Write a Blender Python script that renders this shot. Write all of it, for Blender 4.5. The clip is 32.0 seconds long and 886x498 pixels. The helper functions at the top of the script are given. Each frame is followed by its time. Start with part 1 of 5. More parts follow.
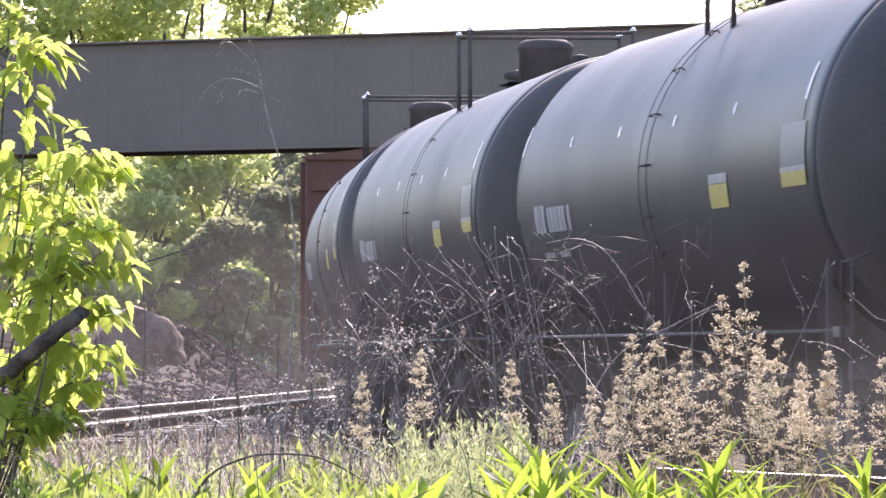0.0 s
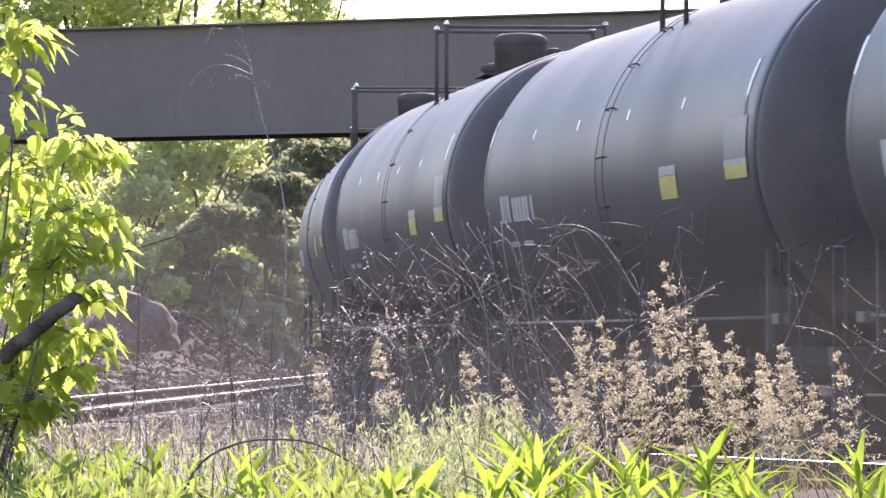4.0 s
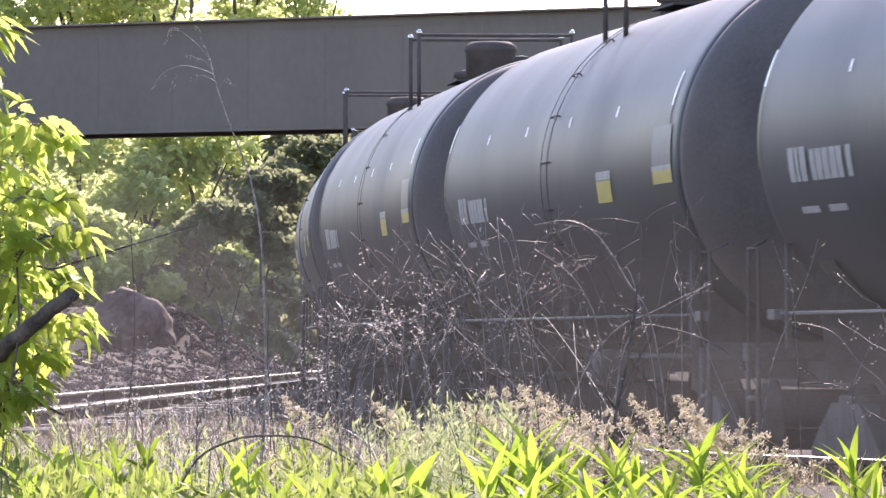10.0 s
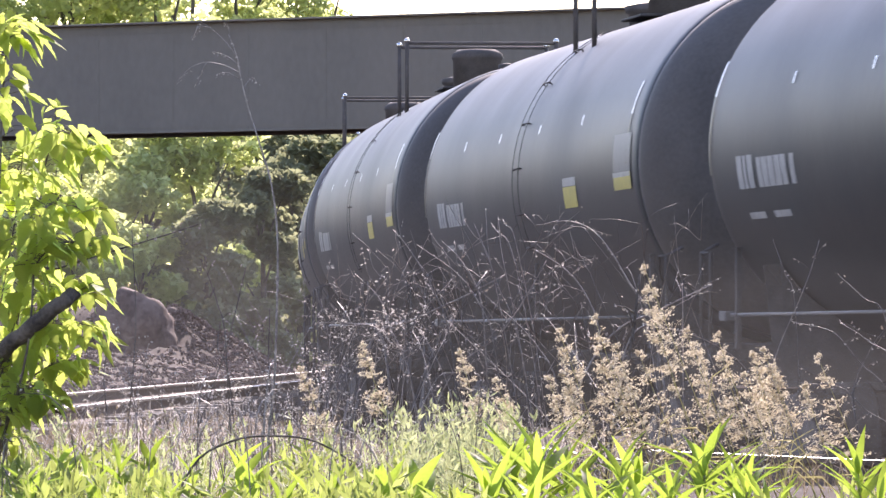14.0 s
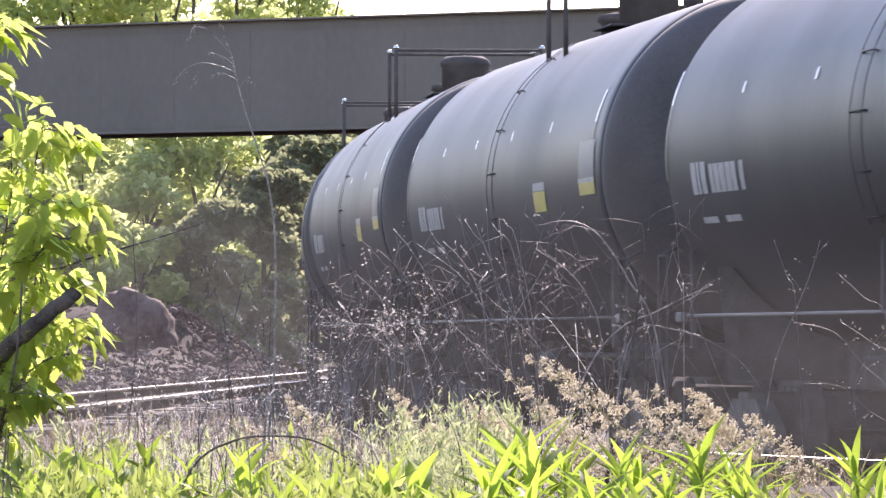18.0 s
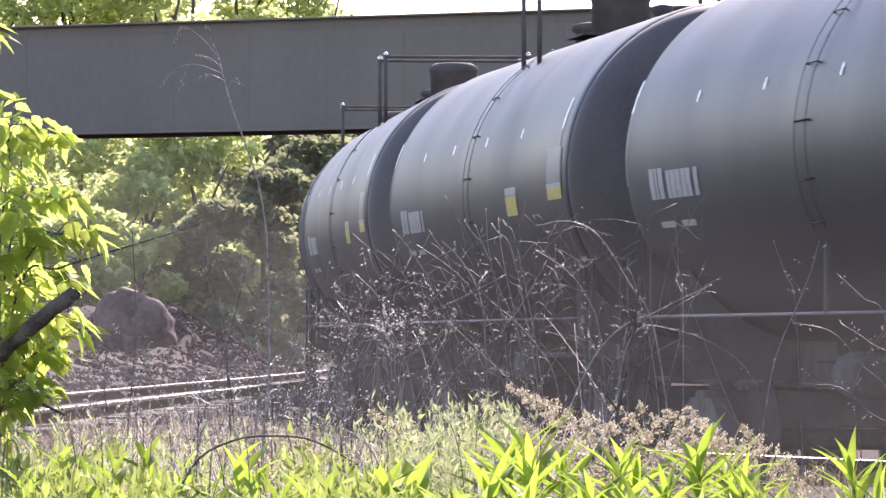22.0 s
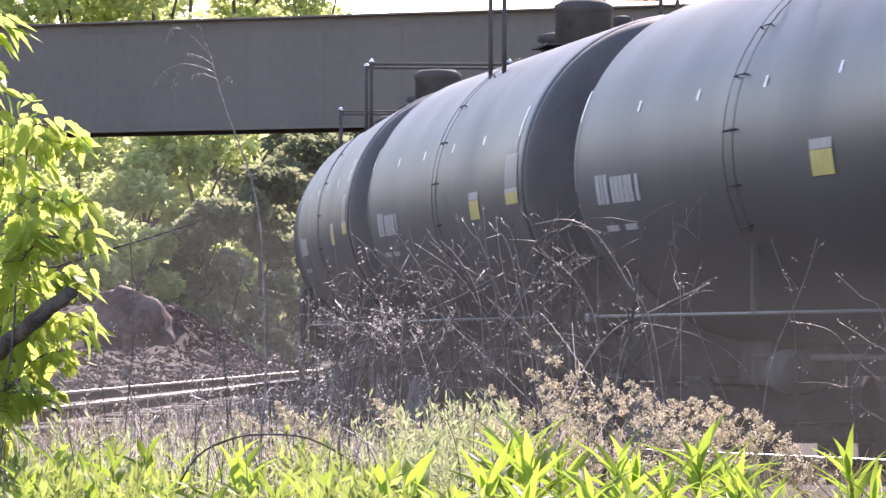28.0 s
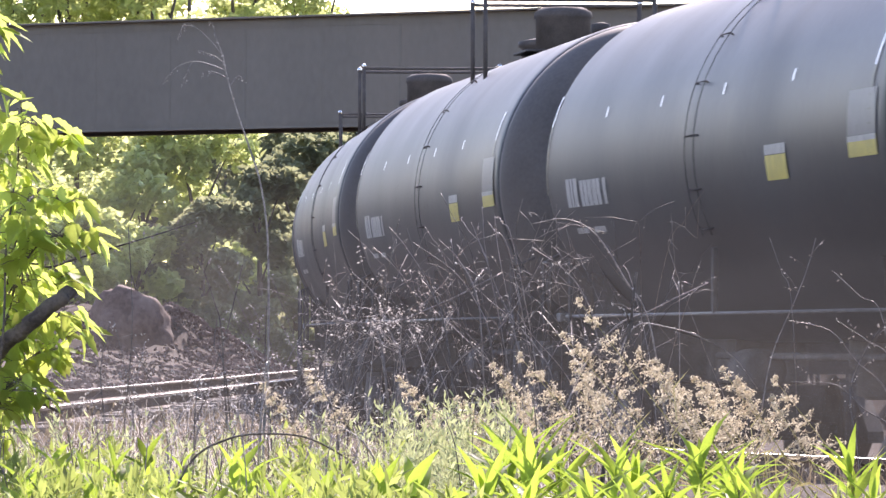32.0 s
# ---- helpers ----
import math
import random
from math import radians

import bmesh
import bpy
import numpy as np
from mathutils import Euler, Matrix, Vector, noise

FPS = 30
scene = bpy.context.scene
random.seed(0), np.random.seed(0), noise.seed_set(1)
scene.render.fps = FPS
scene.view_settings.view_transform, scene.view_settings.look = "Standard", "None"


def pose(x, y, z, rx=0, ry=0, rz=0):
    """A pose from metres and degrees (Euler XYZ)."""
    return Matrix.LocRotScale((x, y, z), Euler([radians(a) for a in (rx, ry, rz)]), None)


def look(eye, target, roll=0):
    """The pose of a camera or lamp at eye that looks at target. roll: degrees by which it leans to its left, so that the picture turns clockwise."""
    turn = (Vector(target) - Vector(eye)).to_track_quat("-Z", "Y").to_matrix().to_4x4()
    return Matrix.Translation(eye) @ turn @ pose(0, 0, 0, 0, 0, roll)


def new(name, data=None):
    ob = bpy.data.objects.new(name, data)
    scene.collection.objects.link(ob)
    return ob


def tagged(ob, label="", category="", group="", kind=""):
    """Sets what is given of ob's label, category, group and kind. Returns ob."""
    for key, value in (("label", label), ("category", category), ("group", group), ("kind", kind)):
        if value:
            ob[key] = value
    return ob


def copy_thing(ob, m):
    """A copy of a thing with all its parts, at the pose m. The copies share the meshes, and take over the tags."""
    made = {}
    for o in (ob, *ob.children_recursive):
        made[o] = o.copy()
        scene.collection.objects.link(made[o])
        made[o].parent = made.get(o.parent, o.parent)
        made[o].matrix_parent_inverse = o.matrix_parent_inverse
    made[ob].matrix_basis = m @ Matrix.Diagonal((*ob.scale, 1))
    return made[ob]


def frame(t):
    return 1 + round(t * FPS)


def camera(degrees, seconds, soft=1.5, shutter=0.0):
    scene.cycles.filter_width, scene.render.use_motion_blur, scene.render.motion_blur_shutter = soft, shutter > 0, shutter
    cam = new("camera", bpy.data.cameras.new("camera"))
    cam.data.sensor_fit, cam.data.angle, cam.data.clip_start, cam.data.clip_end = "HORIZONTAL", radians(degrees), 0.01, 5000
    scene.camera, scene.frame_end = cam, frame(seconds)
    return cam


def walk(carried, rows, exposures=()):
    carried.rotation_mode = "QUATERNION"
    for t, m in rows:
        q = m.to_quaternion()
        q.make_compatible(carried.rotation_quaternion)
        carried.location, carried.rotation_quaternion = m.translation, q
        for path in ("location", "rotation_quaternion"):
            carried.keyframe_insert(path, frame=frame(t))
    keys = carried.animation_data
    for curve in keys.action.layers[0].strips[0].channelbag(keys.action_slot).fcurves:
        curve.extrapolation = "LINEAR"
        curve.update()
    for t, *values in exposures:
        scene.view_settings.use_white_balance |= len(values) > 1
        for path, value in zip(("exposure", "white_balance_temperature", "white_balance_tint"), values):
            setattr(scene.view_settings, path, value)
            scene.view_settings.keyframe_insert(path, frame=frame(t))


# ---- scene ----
# ---- camera: a long lens on a low stand, nudged slightly ----
EYE = (0.0, 0.0, 1.247)
cam = camera(7.43, 32.0, soft=1.5, shutter=0.15)
CAMERA_TURNS = [  # seconds, pitch, roll, yaw
    (0, 0.9337, -0.006, 0.0838), (0.5, 0.9672, -0.006, 0.0838), (1, 0.9819, -0.006, 0.0726), (1.5, 0.9065, -0.006, 0.0655),
    (2, 0.8688, -0.006, 0.0472), (2.5, 0.8440, -0.006, 0.0472), (4.5, 0.8078, -0.041, 0.0290), (5, 0.8022, -0.002, 0.0253),
    (5.5, 0.8005, 0.013, 0.0145), (6, 0.7982, -0.001, 0.0054), (6.5, 0.7916, -0.018, 0.0063), (7, 0.7822, -0.007, 0.0072),
    (7.5, 0.7753, 0.003, 0.0018), (8, 0.7733, 0.005, -0.0036), (8.5, 0.7741, 0.018, -0.0045), (9, 0.7771, 0.018, -0.0018),
    (9.5, 0.7797, 0.014, 0.0000), (10, 0.7798, 0.003, -0.0018), (10.5, 0.7790, -0.030, -0.0036), (11, 0.7786, -0.049, -0.0018),
    (11.5, 0.7786, -0.039, 0.0009), (12, 0.7790, -0.015, 0.0018), (12.5, 0.7794, 0.004, 0.0009), (13, 0.7795, 0.003, 0.0018),
    (13.5, 0.7814, -0.019, 0.0053), (14, 0.7828, -0.038, 0.0071), (14.5, 0.7786, -0.019, 0.0071), (16.5, 0.7756, 0.012, 0.0071),
    (17, 0.7820, -0.029, 0.0128), (17.5, 0.7835, -0.024, 0.0156), (18, 0.7828, -0.027, 0.0147), (18.5, 0.7798, -0.039, 0.0091),
    (19, 0.7751, -0.020, 0.0045), (19.5, 0.7744, -0.018, 0.0054), (20, 0.7777, -0.044, 0.0100), (20.5, 0.7814, -0.061, 0.0128),
    (21, 0.7847, -0.077, 0.0110), (21.5, 0.7859, -0.092, 0.0074), (22, 0.7836, -0.079, 0.0082), (22.5, 0.7795, -0.034, 0.0137),
    (23, 0.7773, -0.011, 0.0138), (23.5, 0.7761, -0.028, 0.0082), (24, 0.7732, -0.036, 0.0018), (24.5, 0.7715, -0.022, -0.0071),
    (26.5, 0.7685, -0.077, -0.0071), (27, 0.7687, -0.058, -0.0127), (27.5, 0.7697, -0.066, -0.0128), (28, 0.7708, -0.073, -0.0118),
    (28.5, 0.7690, -0.057, -0.0146), (29, 0.7678, -0.043, -0.0156), (29.5, 0.7685, -0.045, -0.0147), (30, 0.7685, -0.034, -0.0156),
    (30.5, 0.7700, -0.038, -0.0164), (31, 0.7693, -0.036, -0.0173), (31.5, 0.7657, -0.022, -0.0200), (32, 0.7657, -0.069, -0.0218),
]
walk(cam, [(t, pose(*EYE, 90 + p, r, y)) for t, p, r, y in CAMERA_TURNS], exposures=[(0.0, 1.51, 6750, 30), (32.0, 1.51, 6750, 30)])

# ---- sky and sun ----
SUN_AZIMUTH, SUN_HEIGHT = 8.0, 29.0
world = bpy.data.worlds.new("world")
scene.world = world
world.use_nodes = True
wn = world.node_tree.nodes
sky = wn.new("ShaderNodeTexSky")
sky.sky_type = "NISHITA"
sky.sun_disc = False
sky.sun_elevation = radians(SUN_HEIGHT)
sky.sun_rotation = radians(SUN_AZIMUTH)
sky.air_density, sky.dust_density, sky.ozone_density = 1.0, 0.3, 1.6
wn["Background"].inputs["Strength"].default_value = 0.15
world.node_tree.links.new(sky.outputs["Color"], wn["Background"].inputs["Color"])
sun_data = bpy.data.lights.new("sun", "SUN")
sun_data.energy, sun_data.angle, sun_data.color = 3.7, radians(0.6), (1.0, 0.96, 0.89)
sun = new("sun", sun_data)
az, el = radians(SUN_AZIMUTH), radians(SUN_HEIGHT)
sun.matrix_world = look((300 * math.sin(az) * math.cos(el), 300 * math.cos(az) * math.cos(el), 300 * math.sin(el)), (0, 0, 0))


# ---- materials ----
def material(name, dark, light, scale=6.0, rough=0.7, metal=0.0, bump=0.2, fine=60.0, coat=0.0, vary=0.0, stretch=(1, 1, 1), stain=None, stain_at=(0.55, 0.75), spec=0.5):
    """A worn surface: two scales of noise between two colours, an optional stain colour, fine relief."""
    m = bpy.data.materials.new(name)
    m.use_nodes = True
    nt = m.node_tree
    n, ln = nt.nodes, nt.links
    b = n["Principled BSDF"]
    tc = n.new("ShaderNodeTexCoord")
    mp = n.new("ShaderNodeMapping")
    mp.inputs["Scale"].default_value = stretch
    ln.new(tc.outputs["Object"], mp.inputs["Vector"])
    big = n.new("ShaderNodeTexNoise")
    big.inputs["Scale"].default_value, big.inputs["Detail"].default_value = scale, 6
    small = n.new("ShaderNodeTexNoise")
    small.inputs["Scale"].default_value, small.inputs["Detail"].default_value = fine, 4
    for t in (big, small):
        ln.new(mp.outputs["Vector"], t.inputs["Vector"])
    mixf = n.new("ShaderNodeMath")
    mixf.operation = "MULTIPLY_ADD"
    mixf.inputs[1].default_value = 0.35
    ln.new(small.outputs["Fac"], mixf.inputs[0])
    sc = n.new("ShaderNodeMath")
    sc.operation = "MULTIPLY"
    sc.inputs[1].default_value = 0.65
    ln.new(big.outputs["Fac"], sc.inputs[0])
    ln.new(sc.outputs[0], mixf.inputs[2])
    ramp = n.new("ShaderNodeValToRGB")
    ramp.color_ramp.elements[0].position, ramp.color_ramp.elements[1].position = 0.36, 0.64
    ramp.color_ramp.elements[0].color, ramp.color_ramp.elements[1].color = (*dark, 1), (*light, 1)
    ln.new(mixf.outputs[0], ramp.inputs["Fac"])
    col = ramp.outputs["Color"]
    if stain:
        st = n.new("ShaderNodeTexNoise")
        st.inputs["Scale"].default_value, st.inputs["Detail"].default_value = scale * 0.37, 5
        ln.new(mp.outputs["Vector"], st.inputs["Vector"])
        sr = n.new("ShaderNodeMapRange")
        sr.inputs["From Min"].default_value, sr.inputs["From Max"].default_value = stain_at
        ln.new(st.outputs["Fac"], sr.inputs["Value"])
        mx = n.new("ShaderNodeMix")
        mx.data_type = "RGBA"
        mx.inputs["B"].default_value = (*stain, 1)
        ln.new(sr.outputs["Result"], mx.inputs["Factor"])
        ln.new(col, mx.inputs["A"])
        col = mx.outputs["Result"]
    if vary:
        oi = n.new("ShaderNodeObjectInfo")
        hs = n.new("ShaderNodeHueSaturation")
        mr = n.new("ShaderNodeMapRange")
        mr.inputs["To Min"].default_value, mr.inputs["To Max"].default_value = 1 - vary, 1 + vary
        ln.new(oi.outputs["Random"], mr.inputs["Value"])
        ln.new(mr.outputs["Result"], hs.inputs["Value"])
        ln.new(col, hs.inputs["Color"])
        col = hs.outputs["Color"]
    ln.new(col, b.inputs["Base Color"])
    rr = n.new("ShaderNodeMapRange")
    rr.inputs["To Min"].default_value, rr.inputs["To Max"].default_value = max(0.05, rough - 0.12), min(1, rough + 0.12)
    ln.new(big.outputs["Fac"], rr.inputs["Value"])
    ln.new(rr.outputs["Result"], b.inputs["Roughness"])
    b.inputs["Metallic"].default_value = metal
    b.inputs["Coat Weight"].default_value = coat
    b.inputs["Coat Roughness"].default_value = 0.28
    b.inputs["Specular IOR Level"].default_value = spec
    if bump:
        bp = n.new("ShaderNodeBump")
        bp.inputs["Strength"].default_value, bp.inputs["Distance"].default_value = bump, 0.02
        ln.new(mixf.outputs[0], bp.inputs["Height"])
        ln.new(bp.outputs["Normal"], b.inputs["Normal"])
    return m


def leaf_material(name, dark, light, through_colour, share=0.5, island=True, rough=0.72, even=0.65):
    """Thin foliage: a reflecting side, and light that passes through the blade."""
    m = bpy.data.materials.new(name)
    m.use_nodes = True
    nt = m.node_tree
    n, ln = nt.nodes, nt.links
    b = n["Principled BSDF"]
    out = n["Material Output"]
    rnd = n.new("ShaderNodeNewGeometry") if island else n.new("ShaderNodeObjectInfo")
    tc = n.new("ShaderNodeTexCoord")
    noi = n.new("ShaderNodeTexNoise")
    noi.inputs["Scale"].default_value = 14
    ln.new(tc.outputs["Object"], noi.inputs["Vector"])
    add = n.new("ShaderNodeMath")
    add.operation = "MULTIPLY_ADD"
    add.inputs[1].default_value = 0.6
    ln.new(rnd.outputs["Random Per Island" if island else "Random"], add.inputs[0])
    half = n.new("ShaderNodeMath")
    half.operation = "MULTIPLY"
    half.inputs[1].default_value = 0.4
    ln.new(noi.outputs["Fac"], half.inputs[0])
    ln.new(half.outputs[0], add.inputs[2])
    ramp = n.new("ShaderNodeValToRGB")
    ramp.color_ramp.elements[0].color, ramp.color_ramp.elements[1].color = (*dark, 1), (*light, 1)
    ramp.color_ramp.elements[0].position, ramp.color_ramp.elements[1].position = 0.15, 0.85
    ln.new(add.outputs[0], ramp.inputs["Fac"])
    ln.new(ramp.outputs["Color"], b.inputs["Base Color"])
    b.inputs["Roughness"].default_value = rough
    b.inputs["Specular IOR Level"].default_value = 0.25
    tr = n.new("ShaderNodeBsdfTranslucent")
    mul = n.new("ShaderNodeMix")
    mul.data_type = "RGBA"
    mul.inputs["Factor"].default_value = even
    mul.inputs["B"].default_value = (*through_colour, 1)
    ln.new(ramp.outputs["Color"], mul.inputs["A"])
    ln.new(mul.outputs["Result"], tr.inputs["Color"])
    mix = n.new("ShaderNodeMixShader")
    mix.inputs["Fac"].default_value = share
    ln.new(b.outputs["BSDF"], mix.inputs[1])
    ln.new(tr.outputs["BSDF"], mix.inputs[2])
    ln.new(mix.outputs["Shader"], out.inputs["Surface"])
    return m


M_TANK = material("tank_paint", (0.042, 0.0435, 0.0425), (0.062, 0.0645, 0.063), 0.9, 0.47, 0, 0.03, 26, 0.0, 0.18, (1, 0.6, 0.25), (0.078, 0.078, 0.074), (0.45, 0.85), spec=0.15)
M_HEAD = material("tank_head_paint", (0.072, 0.065, 0.060), (0.112, 0.101, 0.093), 1.6, 0.65, 0, 0.04, 30, 0.0, 0.15, (1, 1, 1), (0.125, 0.100, 0.085), (0.45, 0.85), spec=0.2)
M_BLACK = material("dusty_black_steel", (0.040, 0.034, 0.032), (0.075, 0.065, 0.060), 5, 0.75, 0, 0.15, 70, spec=0.25)
# dusty undercarriage, its colour lightened further to put haze over the dark parts
M_UNDER = material("dusty_hazed_undercarriage", (0.060, 0.054, 0.050), (0.110, 0.099, 0.092), 4, 0.9, 0, 0.25, 50, stain=(0.078, 0.065, 0.057), spec=0.15)
M_WHEEL = material("worn_wheel_steel", (0.030, 0.026, 0.023), (0.06, 0.052, 0.048), 5, 0.95, 0.0, 0.15, 60, spec=0.04)
M_PIPE = material("galvanised_pipe", (0.065, 0.060, 0.056), (0.125, 0.117, 0.11), 6, 0.65, 0.0, 0.05, 60, spec=0.3)
M_WHITE = material("faded_white_paint", (0.28, 0.27, 0.25), (0.46, 0.45, 0.42), 9, 0.55, 0, 0.05, 60)
M_YELLOW = material("yellow_placard_paint", (0.40, 0.33, 0.06), (0.58, 0.49, 0.11), 6, 0.5, 0, 0.04, 60)
M_GLINT = material("reflective_strip", (0.55, 0.55, 0.55), (0.75, 0.75, 0.75), 9, 0.35, 0.2, 0.02, 60)
M_BROWN = material("red_brown_wagon_paint", (0.085, 0.034, 0.022), (0.15, 0.065, 0.042), 2.5, 0.7, 0, 0.1, 40, 0, 0, (1, 1, 0.4), (0.05, 0.035, 0.03))
M_GIRDER = material("weathered_girder_steel", (0.160, 0.138, 0.112), (0.200, 0.174, 0.143), 0.35, 0.85, 0, 0.02, 5, 0, 0, (1, 1, 0.6), (0.235, 0.190, 0.150), (0.50, 0.80))
M_CONCRETE = material("stained_concrete", (0.22, 0.20, 0.18), (0.38, 0.36, 0.33), 1.2, 0.85, 0, 0.25, 25, stain=(0.12, 0.105, 0.09))
M_TIE = material("weathered_tie_timber", (0.07, 0.055, 0.045), (0.17, 0.14, 0.115), 5, 0.85, 0, 0.4, 45, 0, 0.25, (0.3, 2, 2))
M_RAIL = material("rail_steel", (0.07, 0.046, 0.034), (0.14, 0.10, 0.078), 6, 0.85, 0.0, 0.1, 50, spec=0.15)
M_RAILTOP = material("polished_rail_head", (0.34, 0.32, 0.30), (0.52, 0.50, 0.47), 3, 0.42, 0.8, 0.02, 50)
M_GROUND = material("ground_soil", (0.036, 0.024, 0.018), (0.078, 0.054, 0.042), 1.1, 0.95, 0, 0.6, 7, 0, 0, (1, 1, 1), (0.055, 0.048, 0.028), (0.58, 0.76), spec=0.05)
M_STONE = material("ballast_stone", (0.085, 0.07, 0.06), (0.22, 0.19, 0.165), 3, 0.9, 0, 0.3, 30, 0, 0.3)
M_BOULDER = material("sandstone_boulder", (0.085, 0.051, 0.039), (0.235, 0.158, 0.122), 1.6, 0.9, 0, 0.8, 7, 0, 0.2, (1, 1, 1), (0.07, 0.046, 0.035), spec=0.15)
M_BARK = material("dark_bark", (0.045, 0.034, 0.026), (0.17, 0.135, 0.105), 14, 0.95, 0, 1.0, 80, 0, 0.15)
M_TRUNK = material("tree_trunk_bark", (0.05, 0.04, 0.032), (0.14, 0.115, 0.09), 3, 0.95, 0, 0.7, 25, 0, 0.2)
M_CANE = material("dry_cane", (0.080, 0.062, 0.050), (0.27, 0.22, 0.18), 30, 0.55, 0, 0.2, 160, 0, 0.6, spec=0.4)
M_STALK = material("dead_stalk", (0.08, 0.066, 0.054), (0.34, 0.29, 0.24), 25, 0.5, 0, 0.2, 140, 0, 0.3, spec=0.6)
L_BUD = leaf_material("dry_bud", (0.22, 0.19, 0.165), (0.68, 0.62, 0.55), (0.70, 0.64, 0.55), 0.45)
L_SEED = leaf_material("straw_seed_head", (0.30, 0.24, 0.155), (0.72, 0.64, 0.47), (0.77, 0.68, 0.49), 0.5)
L_CULM = leaf_material("straw_stem", (0.24, 0.22, 0.09), (0.42, 0.38, 0.18), (0.5, 0.45, 0.2), 0.35)
L_FORB = leaf_material("fresh_forb_leaf", (0.04, 0.095, 0.012), (0.36, 0.50, 0.07), (0.66, 0.84, 0.10), 0.60, False, 0.6, 0.38)
L_SAPLING = leaf_material("young_broad_leaf", (0.045, 0.08, 0.014), (0.30, 0.42, 0.08), (0.86, 0.98, 0.22), 0.72, False, 0.6, 0.6)
L_GRASS = leaf_material("meadow_grass", (0.07, 0.10, 0.025), (0.44, 0.47, 0.17), (0.74, 0.80, 0.30), 0.55, True, 0.6, 0.4)
L_DRY = leaf_material("dead_grass", (0.06, 0.046, 0.03), (0.25, 0.20, 0.135), (0.30, 0.24, 0.15), 0.4)
L_FEATHER = leaf_material("pale_feathery_weed", (0.12, 0.145, 0.06), (0.46, 0.50, 0.25), (0.68, 0.72, 0.36), 0.5, True, 0.6, 0.45)
# sunlit and shaded crowns: the light and shade are set in the leaf colours
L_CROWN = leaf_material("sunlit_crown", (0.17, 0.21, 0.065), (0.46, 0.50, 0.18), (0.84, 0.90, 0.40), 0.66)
L_CROWN_SHADED = leaf_material("shaded_olive_crown", (0.10, 0.115, 0.058), (0.20, 0.215, 0.115), (0.42, 0.44, 0.24), 0.6)
L_WEED = leaf_material("verge_weed_leaf", (0.03, 0.055, 0.012), (0.40, 0.47, 0.11), (0.66, 0.76, 0.20), 0.5, True, 0.6, 0.4)
# dusty fittings on the tank top, lightened to put haze into their colour
M_DUSTY_HAZED = material("dusty_hazed_fitting_paint", (0.075, 0.064, 0.057), (0.130, 0.110, 0.098), 5, 0.85, 0, 0.1, 60, spec=0.2)
# bright steel of the balls added for glints on the railing posts
M_GLINT_BALL = material("bright_glint_steel", (0.55, 0.54, 0.52), (0.75, 0.74, 0.72), 9, 0.25, 0.9, 0.02, 60)
M_STRIP = material("faded_yellow_strip", (0.06, 0.055, 0.04), (0.11, 0.095, 0.055), 9, 0.5, 0, 0.03, 60)
M_PANEL = material("faded_grey_panel", (0.11, 0.108, 0.10), (0.18, 0.175, 0.165), 7, 0.5, 0, 0.04, 60)


# ---- small builders ----
def mesh_of(bm, name, mat, smooth=True):
    me = bpy.data.meshes.new(name)
    bm.normal_update()
    bm.to_mesh(me)
    bm.free()
    for p in me.polygons:
        p.use_smooth = smooth
    me.materials.append(mat)
    return me


def part(name, bm, mat, parent, label="", smooth=True, m=None):
    """One mesh object under a thing or a part. bm: a bmesh, or a mesh that is shared."""
    me = bm if isinstance(bm, bpy.types.Mesh) else mesh_of(bm, name, mat, smooth)
    ob = new(name, me)
    ob.parent = parent
    if m is not None:
        ob.matrix_basis = m
    if label:
        ob["label"] = label
    return ob


def thing(name, label, category, m=None, group="", kind=""):
    ob = new(name)
    ob.empty_display_size = 0.1
    if m is not None:
        ob.matrix_basis = m
    return tagged(ob, label, category, group, kind)


def box(bm, x0, x1, y0, y1, z0, z1, bevel=0.0):
    r = bmesh.ops.create_cube(bm, size=1.0, matrix=Matrix.Translation(((x0 + x1) / 2, (y0 + y1) / 2, (z0 + z1) / 2)) @ Matrix.Diagonal((x1 - x0, y1 - y0, z1 - z0, 1)))
    if bevel:
        es = list({e for v in r["verts"] for e in v.link_edges})
        bmesh.ops.bevel(bm, geom=es, offset=bevel, segments=2, affect="EDGES", profile=0.6)
    return bm


def tube(bm, pts, r0, r1=None, sides=6, caps=True):
    """A tapered tube along a line of points."""
    r1 = r0 if r1 is None else r1
    pts = [Vector(p) for p in pts]
    rings, side = [], None
    for i, p in enumerate(pts):
        d = (pts[min(i + 1, len(pts) - 1)] - pts[max(i - 1, 0)]).normalized()
        if side is None:
            side = d.cross(Vector((0.31, 0.17, 0.93))).normalized()
        side = (side - d * side.dot(d)).normalized()
        up = d.cross(side)
        r = r0 + (r1 - r0) * i / max(1, len(pts) - 1)
        rings.append([bm.verts.new(p + r * (math.cos(a) * side + math.sin(a) * up)) for a in (2 * math.pi * k / sides for k in range(sides))])
    for a, b in zip(rings, rings[1:]):
        for k in range(sides):
            bm.faces.new((a[k], a[(k + 1) % sides], b[(k + 1) % sides], b[k]))
    if caps:
        bm.faces.new(rings[0][::-1])
        bm.faces.new(rings[-1])
    return bm


